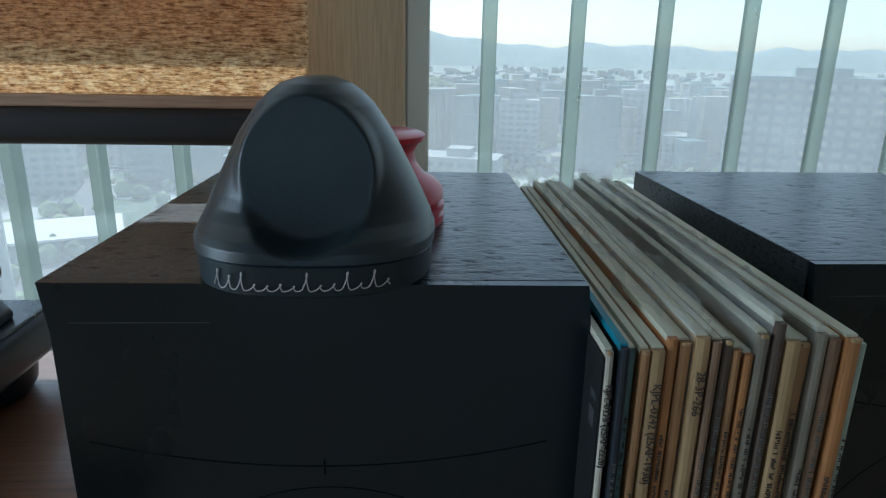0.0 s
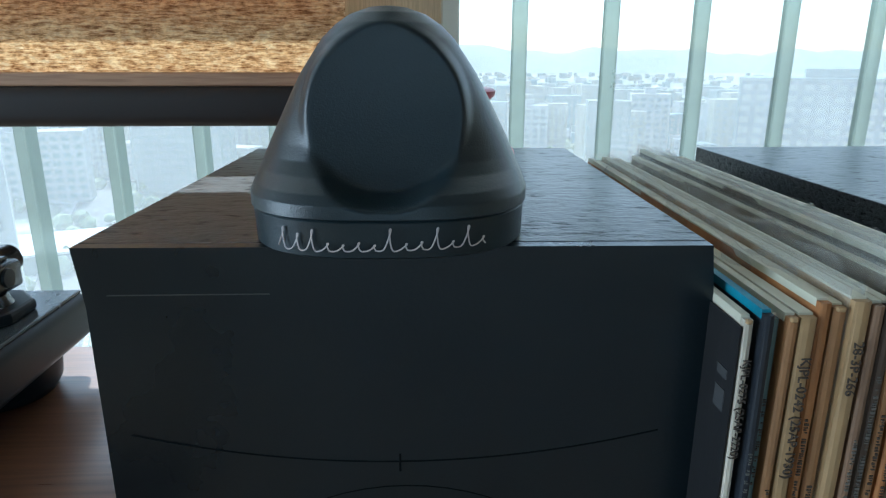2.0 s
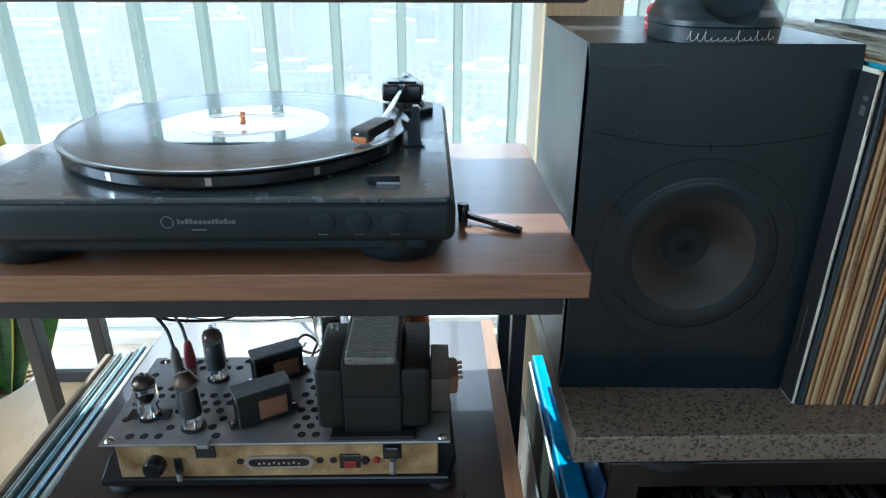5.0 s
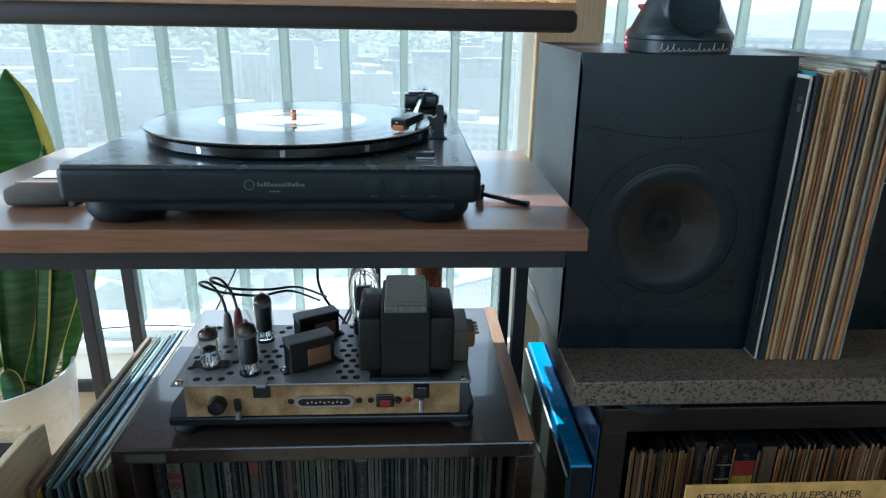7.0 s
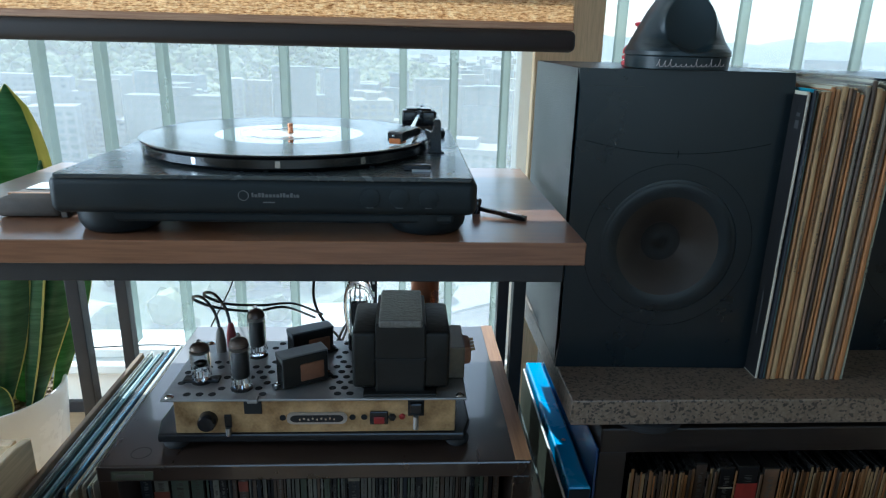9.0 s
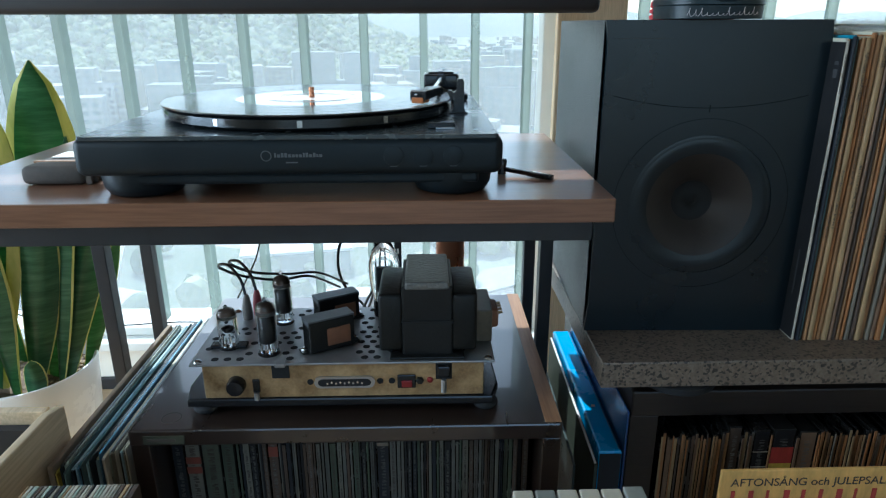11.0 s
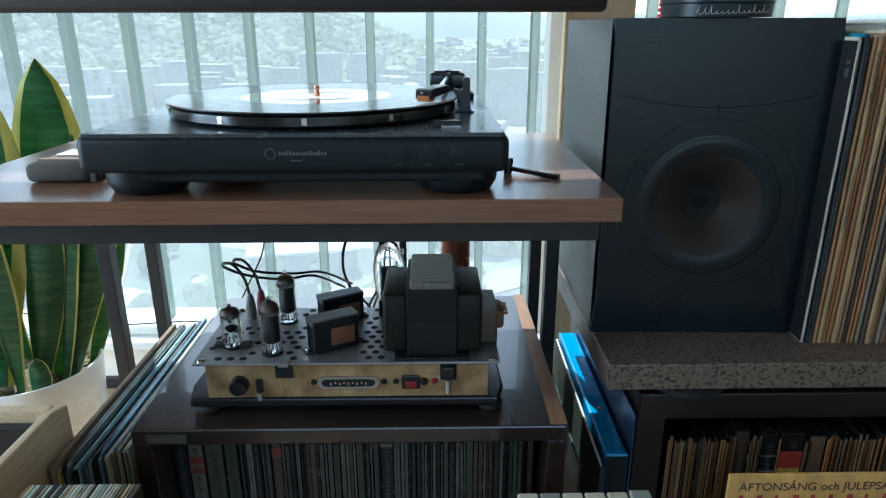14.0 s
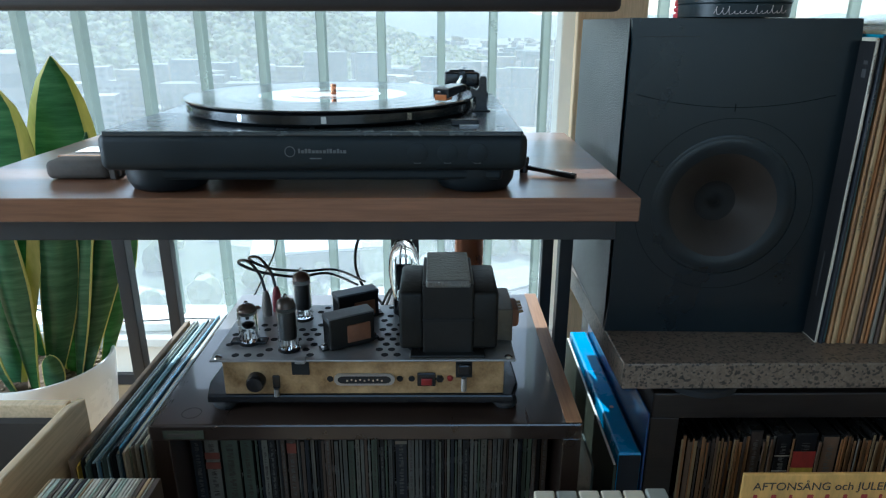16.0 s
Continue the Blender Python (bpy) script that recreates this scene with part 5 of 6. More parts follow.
while x < -0.072:
    w = random.choice((0.0022, 0.003, 0.0038, 0.0046, 0.0052, 0.0052, 0.0075))
    key = random.choice(("black", "dark", "ash", "navy", "black", "black", "moss", "dark", "putty", "ash"))
    if i in (7, 34):
        w, key = (0.011, "dark") if i == 7 else (0.0135, "navy")
    if x + w > -0.066:
        break
    names = {"black": "black", "dark": "dark brown", "navy": "navy", "grey": "grey", "teal": "teal", "white": "white", "moss": "dark green", "brown": "brown", "ash": "pale grey", "putty": "grey"}[key]
    disc_case(x, w - 0.0004, -0.078 + random.uniform(-0.002, 0.004), 0.2482, random.choice((0.125, 0.13, 0.134, 0.136)), key, names + " disc case standing in the cabinet", "discs in the cabinet", seed=400 + i, bands=[(0.108, 0.12, "rust")] if i == 7 else [(0.118, 0.122, "grey")] if i == 34 else [])
    x += w
    i += 1
part("shelf_label", box(-0.449, -0.41, -0.1217, -0.121, 0.406, 0.415), card("label_green", (0.05, 0.052, 0.03)), cab, "small dull green label")
part("label_print", box(-0.445, -0.418, -0.122, -0.1217, 0.409, 0.412), M["ink"], cab)
part("ring_mark", turned([(0.0088, 0.0), (0.0088, 0.00025), (0.0096, 0.00025), (0.0096, 0.0)], Matrix.Translation((-0.428, -0.1, 0.421)), 32), M["black_inside"], cab, "faint round ring mark")

x = 0.083
i = 0
while x < 0.55:
    w = random.choice((0.0022, 0.0028, 0.0034, 0.0042))
    key = random.choice(("tan", "cream", "brown", "orange", "grey", "tan", "dark", "cream", "orange", "tan"))
    bands = []
    h = random.choice((0.118, 0.122, 0.125))
    nm = "disc_case"
    if abs(x - 0.165) < 0.006 and w != 0:
        w, key, h = 0.015, "dark", 0.13
    elif abs(x - 0.194) < 0.006:
        w, key, h, bands = 0.018, "black", 0.126, [(0.078, 0.079, "white"), (0.098, 0.099, "white")]
    elif abs(x - 0.214) < 0.006:
        w, key, h, bands, nm = 0.026, "black", 0.127, [(0.05, 0.083, "yellow"), (0.083, 0.104, "red")], "box_set"
    elif abs(x - 0.242) < 0.006:
        w, key, h = 0.02, "brown", 0.124
    label = {"tan": "tan", "cream": "cream", "brown": "brown", "orange": "orange-brown", "grey": "grey", "white": "white", "dark": "dark", "sage": "pale green", "black": "black"}[key] + " disc case standing on the shelf"
    disc_case(x, w - 0.0004, -0.048 + random.uniform(-0.002, 0.002), 0.2312, h, key, label, "discs on the shelf", bands=bands, seed=(600 + i if w > 0.012 else 0), name=nm)
    x += w
    i += 1

# record jacket leaning in front of the shelf
yl = thing("leaning_record_jacket", 0.27, -0.125, 0.0, "yellow record jacket with dark and red lettering", "record jacket")
part("sleeve", box(0.112, 0.427, -0.133, -0.129, 0.055, 0.371, 0.001), card("gold", (0.72, 0.42, 0.12)), yl)
FRONT = Matrix(((1, 0, 0, 0), (0, 0, -1, 0), (0, 1, 0, 0), (0, 0, 0, 1)))
part("title", words("AFTONSÅNG och JULEPSALMER", 0.0128, Matrix.Translation((0.1225, -0.1332, 0.3528)) @ FRONT), M["ink"], yl)
for k, w in enumerate((0.004, 0.005, 0.003, 0.006, 0.004, 0.004, 0.006, 0.003, 0.005, 0.004)):
    xx = 0.124 + k * 0.0178
    part("letter_bar", box(xx, xx + w, -0.1336, -0.1331, 0.322, 0.3475, 0.0004, 1), SPINE["red"], yl, "red letter bar")
ls = thing("low_box", 0.27, -0.12, 0.0, "plain low box under the record jacket", "box")
part("body", box(0.1, 0.44, -0.15, -0.08, 0.0, 0.0545, 0.002), M["cab"], ls)

# white cases and disc row in front
lb = thing("low_box", -0.05, -0.22, 0.0, "plain dark low box holding white cases", "box")
part("body", box(-0.12, 0.06, -0.29, -0.19, 0.0, 0.298, 0.002), M["cab"], lb)
x = -0.1045
for i in range(6):
    c = thing("white_case", x + 0.009, -0.21, 0.2985, "small off-white plastic case", "case", "row of white cases")
    part("case", box(x, x + 0.0172, -0.268, -0.203, 0.2985, 0.411 + (0.002 if i == 5 else 0), 0.0015), surface("off_white_plastic", (0.6, 0.54, 0.42), 0.4, vary=0.12) if i == 0 else M["case_clear"] if i in (1, 5) else M["case_white"], c)
    if i == 0:
        M["case_white"] = bpy.data.materials["off_white_plastic"]
        M["case_clear"] = surface("smoky_plastic", (0.3, 0.3, 0.26), 0.2, vary=0.15)
    part("lid", box(x + 0.0015, x + 0.0157, -0.2685, -0.223, 0.4112, 0.4122, 0.0004), M["paper"], c)
    x += 0.0188
lb2 = thing("low_box", -0.46, -0.22, 0.0, "plain dark low box holding a row of discs", "box")
part("body", box(-0.53, -0.4, -0.335, -0.195, 0.0, 0.298, 0.002), M["cab"], lb2)
x = -0.511
i = 0
while x < -0.42:
    w = random.choice((0.0022, 0.0028, 0.0036, 0.0048))
    key = random.choice(("white", "black", "cream", "dark", "white", "grey", "sage"))
    disc_case(x, w - 0.0005, -0.32, 0.2982, 0.1245, key, {"white": "white", "black": "black", "sage": "pale green", "dark": "dark", "grey": "grey", "cream": "cream"}[key] + " disc case in a row", "row of discs", seed=0, body=key)
    x += w
    i += 1

# records leaning beside the cabinet
lb3 = thing("low_box", -0.5, 0.02, 0.0, "plain low plinth under records", "box")
part("body", box(-0.54, -0.466, -0.15, 0.18, 0.0, 0.07, 0.002), M["cab"], lb3)
bd = thing("backing_board", -0.53, 0.0, 0.0705, "worn brown chipboard panel beside the records", "board")
part("panel", box(-0.5335, -0.5275, -0.14, 0.168, 0.0705, 0.396, 0.0015), surface("brown_chipboard", (0.24, 0.175, 0.115), 0.7, vary=0.3, scale=60), bd)
part("sticker", box(-0.5275, -0.5268, -0.13, -0.085, 0.33, 0.37), M["leather"], bd)
x = -0.5268
# second key colours the paper edge; brighter ones carry painted sun glints
SIDE_STACK = (("yellow", "lemon"), ("black", "black"), ("sage", "sage"), ("teal", "teal"), ("black", "sky"), ("sky", "sky"), ("blue", "cyan"), ("black", None), ("teal", "teal"), ("sky", "sky"), ("navy", "black"), ("sky", None), ("blue", "azure"), ("black", "black"), ("white", None), ("sage", "sky"), ("grey", "black"), ("white", None), ("black", "sage"), ("sky", None), ("grey", "black"), ("white", None))
SIDE_NAMES = {"yellow": "yellow-edged", "black": "black", "sage": "pale green", "teal": "teal", "blue": "blue", "sky": "light blue", "navy": "navy", "white": "white", "grey": "grey"}
for i, (key, edge) in enumerate(SIDE_STACK):
    r = random.Random(70 + i)
    w = r.choice((0.0018, 0.0022, 0.003))
    jacket(x, w, -0.138 + r.uniform(-0.007, 0.006) + 0.0012 * i, 0.0705, 0.318 + r.uniform(-0.005, 0.005), key, SIDE_NAMES[key] + " record jacket standing beside the cabinet", seed=70 + i, film=(i % 5 == 2), group="records beside the cabinet", wear=False, prints=(i % 3 == 0), d=0.312, edge=edge)
    x += w + 0.0004
# blue file box and thin sleeves between the cabinets
fb = thing("blue_file_box", 0.026, 0.09, 0.0, "bright blue plastic file box standing upright", "file box")
M["folder_blue"] = surface("dark_blue_plastic", (0.012, 0.05, 0.16), 0.22, vary=0.15, scale=14)
M["blue_plastic"] = surface("bright_blue_plastic", (0.02, 0.34, 0.72), 0.25, vary=0.12, scale=14)
part("body", prism([(0.011, -0.06), (0.036, -0.06), (0.0405, 0.238), (0.0155, 0.238)], 0.0, 0.3435, bev=0.0025), M["blue_plastic"], fb)
part("end_label", box(0.0118, 0.0354, -0.0612, -0.0602, 0.002, 0.34), SPINE["navy"], fb, "dark end label")
part("stud", turned([(0, 0.0012), (0.002, 0.0008), (0.0026, 0)], Matrix.Translation((0.026, 0.03, 0.3436)), 16), M["alu"], fb)
part("seam_line", prism([(0.0335, -0.058), (0.0343, -0.058), (0.0383, 0.236), (0.0375, 0.236)], 0.3432, 0.3438), SPINE["navy"], fb)
ws = thing("thin_white_sleeve", 0.005, 0.08, 0.0, "thin white record sleeve with dark cover", "record sleeve")
part("sleeve", prism([(0.0035, -0.072), (0.0062, -0.072), (0.0125, 0.232), (0.0098, 0.232)], 0.0, 0.335), SPINE["moss"], ws)
part("edge", prism([(0.0037, -0.07), (0.006, -0.07), (0.0123, 0.23), (0.01, 0.23)], 0.3351, 0.3362), M["paper"], ws, "white paper edge")
part("cover", prism([(0.0065, -0.07), (0.0078, -0.07), (0.014, 0.23), (0.013, 0.23)], 0.0, 0.334), SPINE["navy"], ws)
gs = thing("thin_grey_sleeve", -0.015, 0.08, 0.0, "thin grey-green record sleeve leaning", "record sleeve")
part("sleeve", prism([(-0.014, -0.05), (-0.0115, -0.05), (-0.004, 0.23), (-0.0065, 0.23)], 0.0, 0.318), card("dark_green", (0.05, 0.07, 0.068), 0.3), gs)

bf = thing("blue_folder", 0.0395, 0.09, 0.0, "dark blue glossy plastic folder beside the file box", "folder")
part("sheet", prism([(0.0376, -0.062), (0.0396, -0.062), (0.0418, 0.232), (0.0414, 0.234)], 0.0, 0.394, bev=0.0004), M["folder_blue"], bf)

# wooden crate
cr = thing("record_crate", -0.67, -0.15, 0.0, "open pale plywood record crate with slanting sides", "crate")
M["ply"] = wood("pale_plywood", (0.56, 0.4, 0.22), (0.72, 0.56, 0.36), 'y', 1.0, 0.55)
SIDE = Matrix(((0, 0, 1, 0), (1, 0, 0, 0), (0, 1, 0, 0), (0, 0, 0, 1)))
for sx in (-0.83, -0.5475):
    part("side", prism([(-0.32, 0.0), (-0.085, 0.0), (-0.085, 0.428), (-0.11, 0.434), (-0.215, 0.434), (-0.235, 0.425), (-0.32, 0.26)], sx, sx + 0.009, SIDE, bev=0.0015), M["ply"], cr)
part("side_lining", prism([(-0.315, 0.0), (-0.09, 0.0), (-0.09, 0.424), (-0.215, 0.428), (-0.235, 0.419), (-0.315, 0.26)], -0.552, -0.5482, SIDE), M["ply"], cr)
part("back", box(-0.8205, -0.5525, -0.096, -0.086, 0.0, 0.428, 0.001), M["ply"], cr)
part("bottom", box(-0.8205, -0.5525, -0.315, -0.0965, 0.03, 0.04), M["ply"], cr)
part("divider", box(-0.82, -0.553, -0.108, -0.098, 0.041, 0.415), M["black_inside"], cr, "dark sheet inside the crate")

# ---- snake plant ----
M["ceramic"] = surface("white_glazed_pot", (0.86, 0.85, 0.82), 0.25, vary=0.05, scale=8)
M["soil"] = surface("pebble_soil", (0.16, 0.11, 0.07), 0.9, vary=0.4, scale=90)
M["pebble"] = surface("tan_pebble", (0.3, 0.22, 0.14), 0.7, vary=0.3, scale=60)


def leaf_green():
    m, nt, p = nodes_of("banded_green_leaf")
    mp = mapped(nt, (14, 14, 110)).outputs[0]
    n = noise_of(nt, mp, 1.0, 5, 0.65)
    col = ramp(nt, n, [(0.36, (0.022, 0.07, 0.036)), (0.54, (0.06, 0.16, 0.07)), (0.72, (0.13, 0.25, 0.115))])
    nt.links.new(col, p.inputs["Base Color"])
    p.inputs["Roughness"].default_value = 0.3
    tr = nt.nodes.new("ShaderNodeBsdfTranslucent")
    nt.links.new(mixed(nt, 0.5, col, (0.16, 0.34, 0.06)), tr.inputs[0])
    mx = nt.nodes.new("ShaderNodeMixShader")
    mx.inputs[0].default_value = 0.45
    nt.links.new(p.outputs[0], mx.inputs[1])
    nt.links.new(tr.outputs[0], mx.inputs[2])
    nt.links.new(mx.outputs[0], nt.nodes["Material Output"].inputs["Surface"])
    return m


def leaf_yellow():
    m, nt, p = nodes_of("yellow_leaf_margin")
    n = noise_of(nt, mapped(nt, (30, 30, 8)).outputs[0], 2.0, 3)
    col = ramp(nt, n, [(0.3, (0.45, 0.46, 0.1)), (0.7, (0.68, 0.62, 0.2))])
    nt.links.new(col, p.inputs["Base Color"])
    p.inputs["Roughness"].default_value = 0.4
    tr = nt.nodes.new("ShaderNodeBsdfTranslucent")
    nt.links.new(col, tr.inputs[0])
    mx = nt.nodes.new("ShaderNodeMixShader")
    mx.inputs[0].default_value = 0.35
    nt.links.new(p.outputs[0], mx.inputs[1])
    nt.links.new(tr.outputs[0], mx.inputs[2])
    nt.links.new(mx.outputs[0], nt.nodes["Material Output"].inputs["Surface"])
    return m


M["leaf"], M["margin"] = leaf_green(), leaf_yellow()
PX, PY = -0.868, 0.35
pot = thing("potted_snake_plant", PX, PY, 0.0, "snake plant with yellow-edged leaves in a white pot", "plant")
part("pot", turned([(0, 0), (0.08, 0), (0.087, 0.006), (0.104, 0.09), (0.114, 0.2), (0.1165, 0.236), (0.115, 0.24), (0.1115, 0.24), (0.108, 0.234), (0.106, 0.205), (0, 0.205)], Matrix.Translation((PX, PY, 0)), 64), M["ceramic"], pot, "white glazed pot", True)
part("soil", turned([(0.1045, 0.204), (0.1045, 0.2125), (0.06, 0.217), (0, 0.218)], Matrix.Translation((PX, PY, 0)), 40), M["soil"], pot, "brown pebbly soil", True)
random.seed(8)
bm = bmesh.new()
for k in range(150):
    a, q = random.uniform(0, 6.28), 0.1 * math.sqrt(random.random())
    bmesh.ops.create_icosphere(bm, subdivisions=1, radius=random.uniform(0.003, 0.006), matrix=Matrix.Translation((PX + q * math.cos(a), PY + q * math.sin(a), 0.2165)) @ Matrix.Diagonal((1, 1.2, 0.7, 1)))
part("pebbles", bm, M["pebble"], pot, "tan pebbles", kind="stuff")


def leaf(bx, by, tx, ty, tz, w, face, curl, bend):
    """A sword leaf from the soil to its tip, w wide, its flat side turned by face."""
    base, tip = Vector((bx, by, 0.205)), Vector((tx, ty, tz))
    n = 16
    e = 0.71 if w > 0.1 else 0.92
    cols = (-1, -e, -0.4, 0, 0.4, e, 1)
    grid = []
    for k in range(n + 1):
        t = k / n
        c = base.lerp(tip, t) + Vector((bend * math.sin(math.pi * t), 0.3 * bend * math.sin(math.pi * t), 0))
        wd = w / 2 * (0.34 + 0.7 * math.sin(min(1.0, t / 0.6) * math.pi / 2)) * (1 - t ** 5) ** 0.75 if t < 1 else 0.0005
        wd = max(wd, 0.0006)
        a = face + 0.35 * (t - 0.5)
        u, v = Vector((math.cos(a), math.sin(a), 0)), Vector((-math.sin(a), math.cos(a), 0))
        wave = 0.002 * math.sin(9 * t + bx * 40)
        grid.append([c + u * wd * q + v * (curl * wd * (q * q) + wave * q) for q in cols])

    def strip(cs, th):
        bm = bmesh.new()
        fr = [[bm.verts.new(row[c]) for c in cs] for row in grid]
        bk = [[bm.verts.new(row[c] + Vector((-math.sin(face), math.cos(face), 0)) * th) for c in cs] for row in grid]
        m = len(cs)
        for a, b in ((fr, 1), (bk, -1)):
            for r0, r1 in zip(a, a[1:]):
                for i in range(m - 1):
                    bm.faces.new((r0[i], r0[i + 1], r1[i + 1], r1[i]))
        for i in (0, m - 1):
            for k in range(n):
                bm.faces.new((fr[k][i], fr[k + 1][i], bk[k + 1][i], bk[k][i]))
        return bm
    lf = part("leaf", strip((1, 2, 3, 4, 5), 0.0018), M["leaf"], pot, "banded dark green leaf", True)
    part("leaf_margin", strip((0, 1), 0.0016), M["margin"], lf, "yellow leaf margin", True)
    part("leaf_margin", strip((5, 6), 0.0016), M["margin"], lf, "yellow leaf margin", True)


for args in ((-0.81, 0.345, -0.747, 0.335, 0.739, 0.122, 0.1, 0.3, 0.004), (-0.9, 0.31, -0.812, 0.3, 0.7, 0.13, -0.2, 0.35, -0.012),
             (-0.795, 0.34, -0.64, 0.345, 0.6, 0.058, 0.35, 0.45, -0.01), (-0.8, 0.33, -0.712, 0.33, 0.63, 0.046, -0.5, 0.5, -0.006), (-0.83, 0.31, -0.755, 0.3, 0.59, 0.058, 0.3, 0.45, 0.008),
             (-0.85, 0.29, -0.835, 0.27, 0.56, 0.056, -0.2, 0.5, -0.006), (-0.875, 0.28, -0.905, 0.25, 0.47, 0.056, -0.45, 0.45, -0.016), (-0.93, 0.34, -0.985, 0.34, 0.56, 0.056, -0.5, 0.4, -0.02),
             (-0.81, 0.275, -0.795, 0.262, 0.292, 0.034, 0.2, 0.5, 0.002), (-0.78, 0.39, -0.7, 0.43, 0.58, 0.045, 0.7, 0.4, 0.012), (-0.9, 0.4, -0.94, 0.42, 0.62, 0.05, 0.0, 0.35, -0.01), (-0.84, 0.35, -0.81, 0.37, 0.5, 0.05, -0.8, 0.45, 0.0)):
    leaf(*args)

# ---- the city below ----
GZ = -68.0


def townscape(name, stops, scale, fine):
    m, nt, p = nodes_of(name)
    mp = mapped(nt, (1, 1, 1)).outputs[0]
    big = noise_of(nt, mp, scale, 6, 0.7)
    v = nt.nodes.new("ShaderNodeTexVoronoi")
    v.inputs["Scale"].default_value = fine
    nt.links.new(mp, v.inputs["Vector"])
    g = nt.nodes.new("ShaderNodeSeparateColor")
    nt.links.new(v.outputs["Color"], g.inputs[0])
    col = mixed(nt, 0.5, ramp(nt, big, stops), ramp(nt, g.outputs[0], stops))
    nt.links.new(col, p.inputs["Base Color"])
    p.inputs["Roughness"].default_value = 0.9
    return m


M["town"] = townscape("town_ground", [(0.25, (0.03, 0.07, 0.03)), (0.45, (0.08, 0.12, 0.07)), (0.62, (0.26, 0.28, 0.24)), (0.85, (0.62, 0.6, 0.57))], 0.012, 0.035)
M["asphalt"] = surface("asphalt", (0.12, 0.12, 0.125), 0.9, vary=0.2, scale=0.05, fine=1.0, bump=0.0)
# hill ground coloured dark so the gaps between crowns read as shade
M["woods"] = townscape("shaded_hill_ground", [(0.25, (0.03, 0.05, 0.02)), (0.5, (0.05, 0.08, 0.035)), (0.75, (0.1, 0.13, 0.06))], 0.02, 0.1)
def canopy():
    """Tree crowns that differ one by one, from dark evergreen to fresh spring leaf."""
    m, nt, p = nodes_of("spring_canopy")
    g = nt.nodes.new("ShaderNodeNewGeometry")
    col = ramp(nt, g.outputs["Random Per Island"], [(0.0, (0.03, 0.07, 0.035)), (0.3, (0.1, 0.17, 0.07)), (0.65, (0.28, 0.37, 0.14)), (1.0, (0.58, 0.62, 0.3))])
    n = noise_of(nt, mapped(nt, (1, 1, 1)).outputs[0], 0.6, 4)
    col = mixed(nt, 0.5, col, ramp(nt, n, [(0.3, (0.03, 0.06, 0.03)), (0.7, (0.2, 0.24, 0.1))]))
    nt.links.new(col, p.inputs["Base Color"])
    p.inputs["Roughness"].default_value = 0.8
    return m


M["canopy"] = canopy()
# base colour lightened to stand for the haze before the far range
M["hazed_far_hill"] = surface("hazed_far_hill", (0.22, 0.27, 0.25), 0.9, vary=0.15, scale=0.003, fine=0.02, bump=0.0)
CONC = [surface("pale_facade", (0.32, 0.33, 0.31), 0.8, vary=0.1, scale=0.1, fine=2, bump=0.0), surface("grey_facade", (0.15, 0.19, 0.17), 0.8, vary=0.1, scale=0.1, fine=2, bump=0.0), surface("bluish_facade", (0.09, 0.16, 0.17), 0.7, vary=0.1, scale=0.1, fine=2, bump=0.0), surface("warm_facade", (0.26, 0.26, 0.19), 0.8, vary=0.1, scale=0.1, fine=2, bump=0.0)]
# glass tone lifted towards the facades, so haze is put into the colour
M["far_window"] = surface("far_window_glass", (0.17, 0.2, 0.2), 0.3, vary=0.2, scale=0.2, fine=1, bump=0.0)
M["blue_glass"] = surface("blue_curtain_wall", (0.02, 0.06, 0.11), 0.2, vary=0.2, scale=0.05, fine=0.5, bump=0.0)
M["roof_white"] = surface("white_roof", (0.6, 0.6, 0.58), 0.7, vary=0.06, scale=0.05, fine=1, bump=0.0)

part("ground", box(-4600, 4600, 1.6, 4800, GZ - 1, GZ), M["town"], label="wide city ground far below", kind="structure")


def ridge(name, x0, x1, y0, y1, nx, ny, height, mat, label):
    bm = bmesh.new()
    rows = []
    for j in range(ny + 1):
        y = y0 + (y1 - y0) * j / ny
        rows.append([bm.verts.new((x0 + (x1 - x0) * i / nx, y, GZ + height(x0 + (x1 - x0) * i / nx, y))) for i in range(nx + 1)])
    for a, b in zip(rows, rows[1:]):
        for i in range(nx):
            bm.faces.new((a[i], a[i + 1], b[i + 1], b[i]))
    return part(name, bm, mat, label=label, kind="structure", smooth=True)


def hill_h(x, y):
    e = math.exp(-((x + 420) / 330) ** 2) * math.exp(-((y - 860) / 210) ** 2)
    e2 = math.exp(-((x + 110) / 150) ** 2) * math.exp(-((y - 980) / 190) ** 2)
    return max(-0.5, 118 * e + 34 * e2 + 10 * (e + e2) * noise.noise(Vector((x * 0.008, y * 0.008, 3))) - 2)


def far_h(x, y):
    k = math.sin(math.pi * (y - 3600) / 1100)
    return max(-0.5, k * (140 + 90 * noise.noise(Vector((x * 0.0011, 1.7, 0))) + 45 * noise.noise(Vector((x * 0.004, 5.1, 0)))))


ridge("hill", -1300, 420, 480, 1250, 60, 36, hill_h, M["woods"], "wooded hill with ground darkened between crowns")
ridge("far_mountains", -4500, 4500, 3600, 4700, 120, 6, far_h, M["hazed_far_hill"], "long far mountain range, paled for haze")

# woods as clumps of foliage
rnd = random.Random(11)
ico = bmesh.new()
bmesh.ops.create_icosphere(ico, subdivisions=2, radius=1)
ICO_V = [v.co.copy() for v in ico.verts]
ICO_F = [[v.index for v in f.verts] for f in ico.faces]
ico.free()


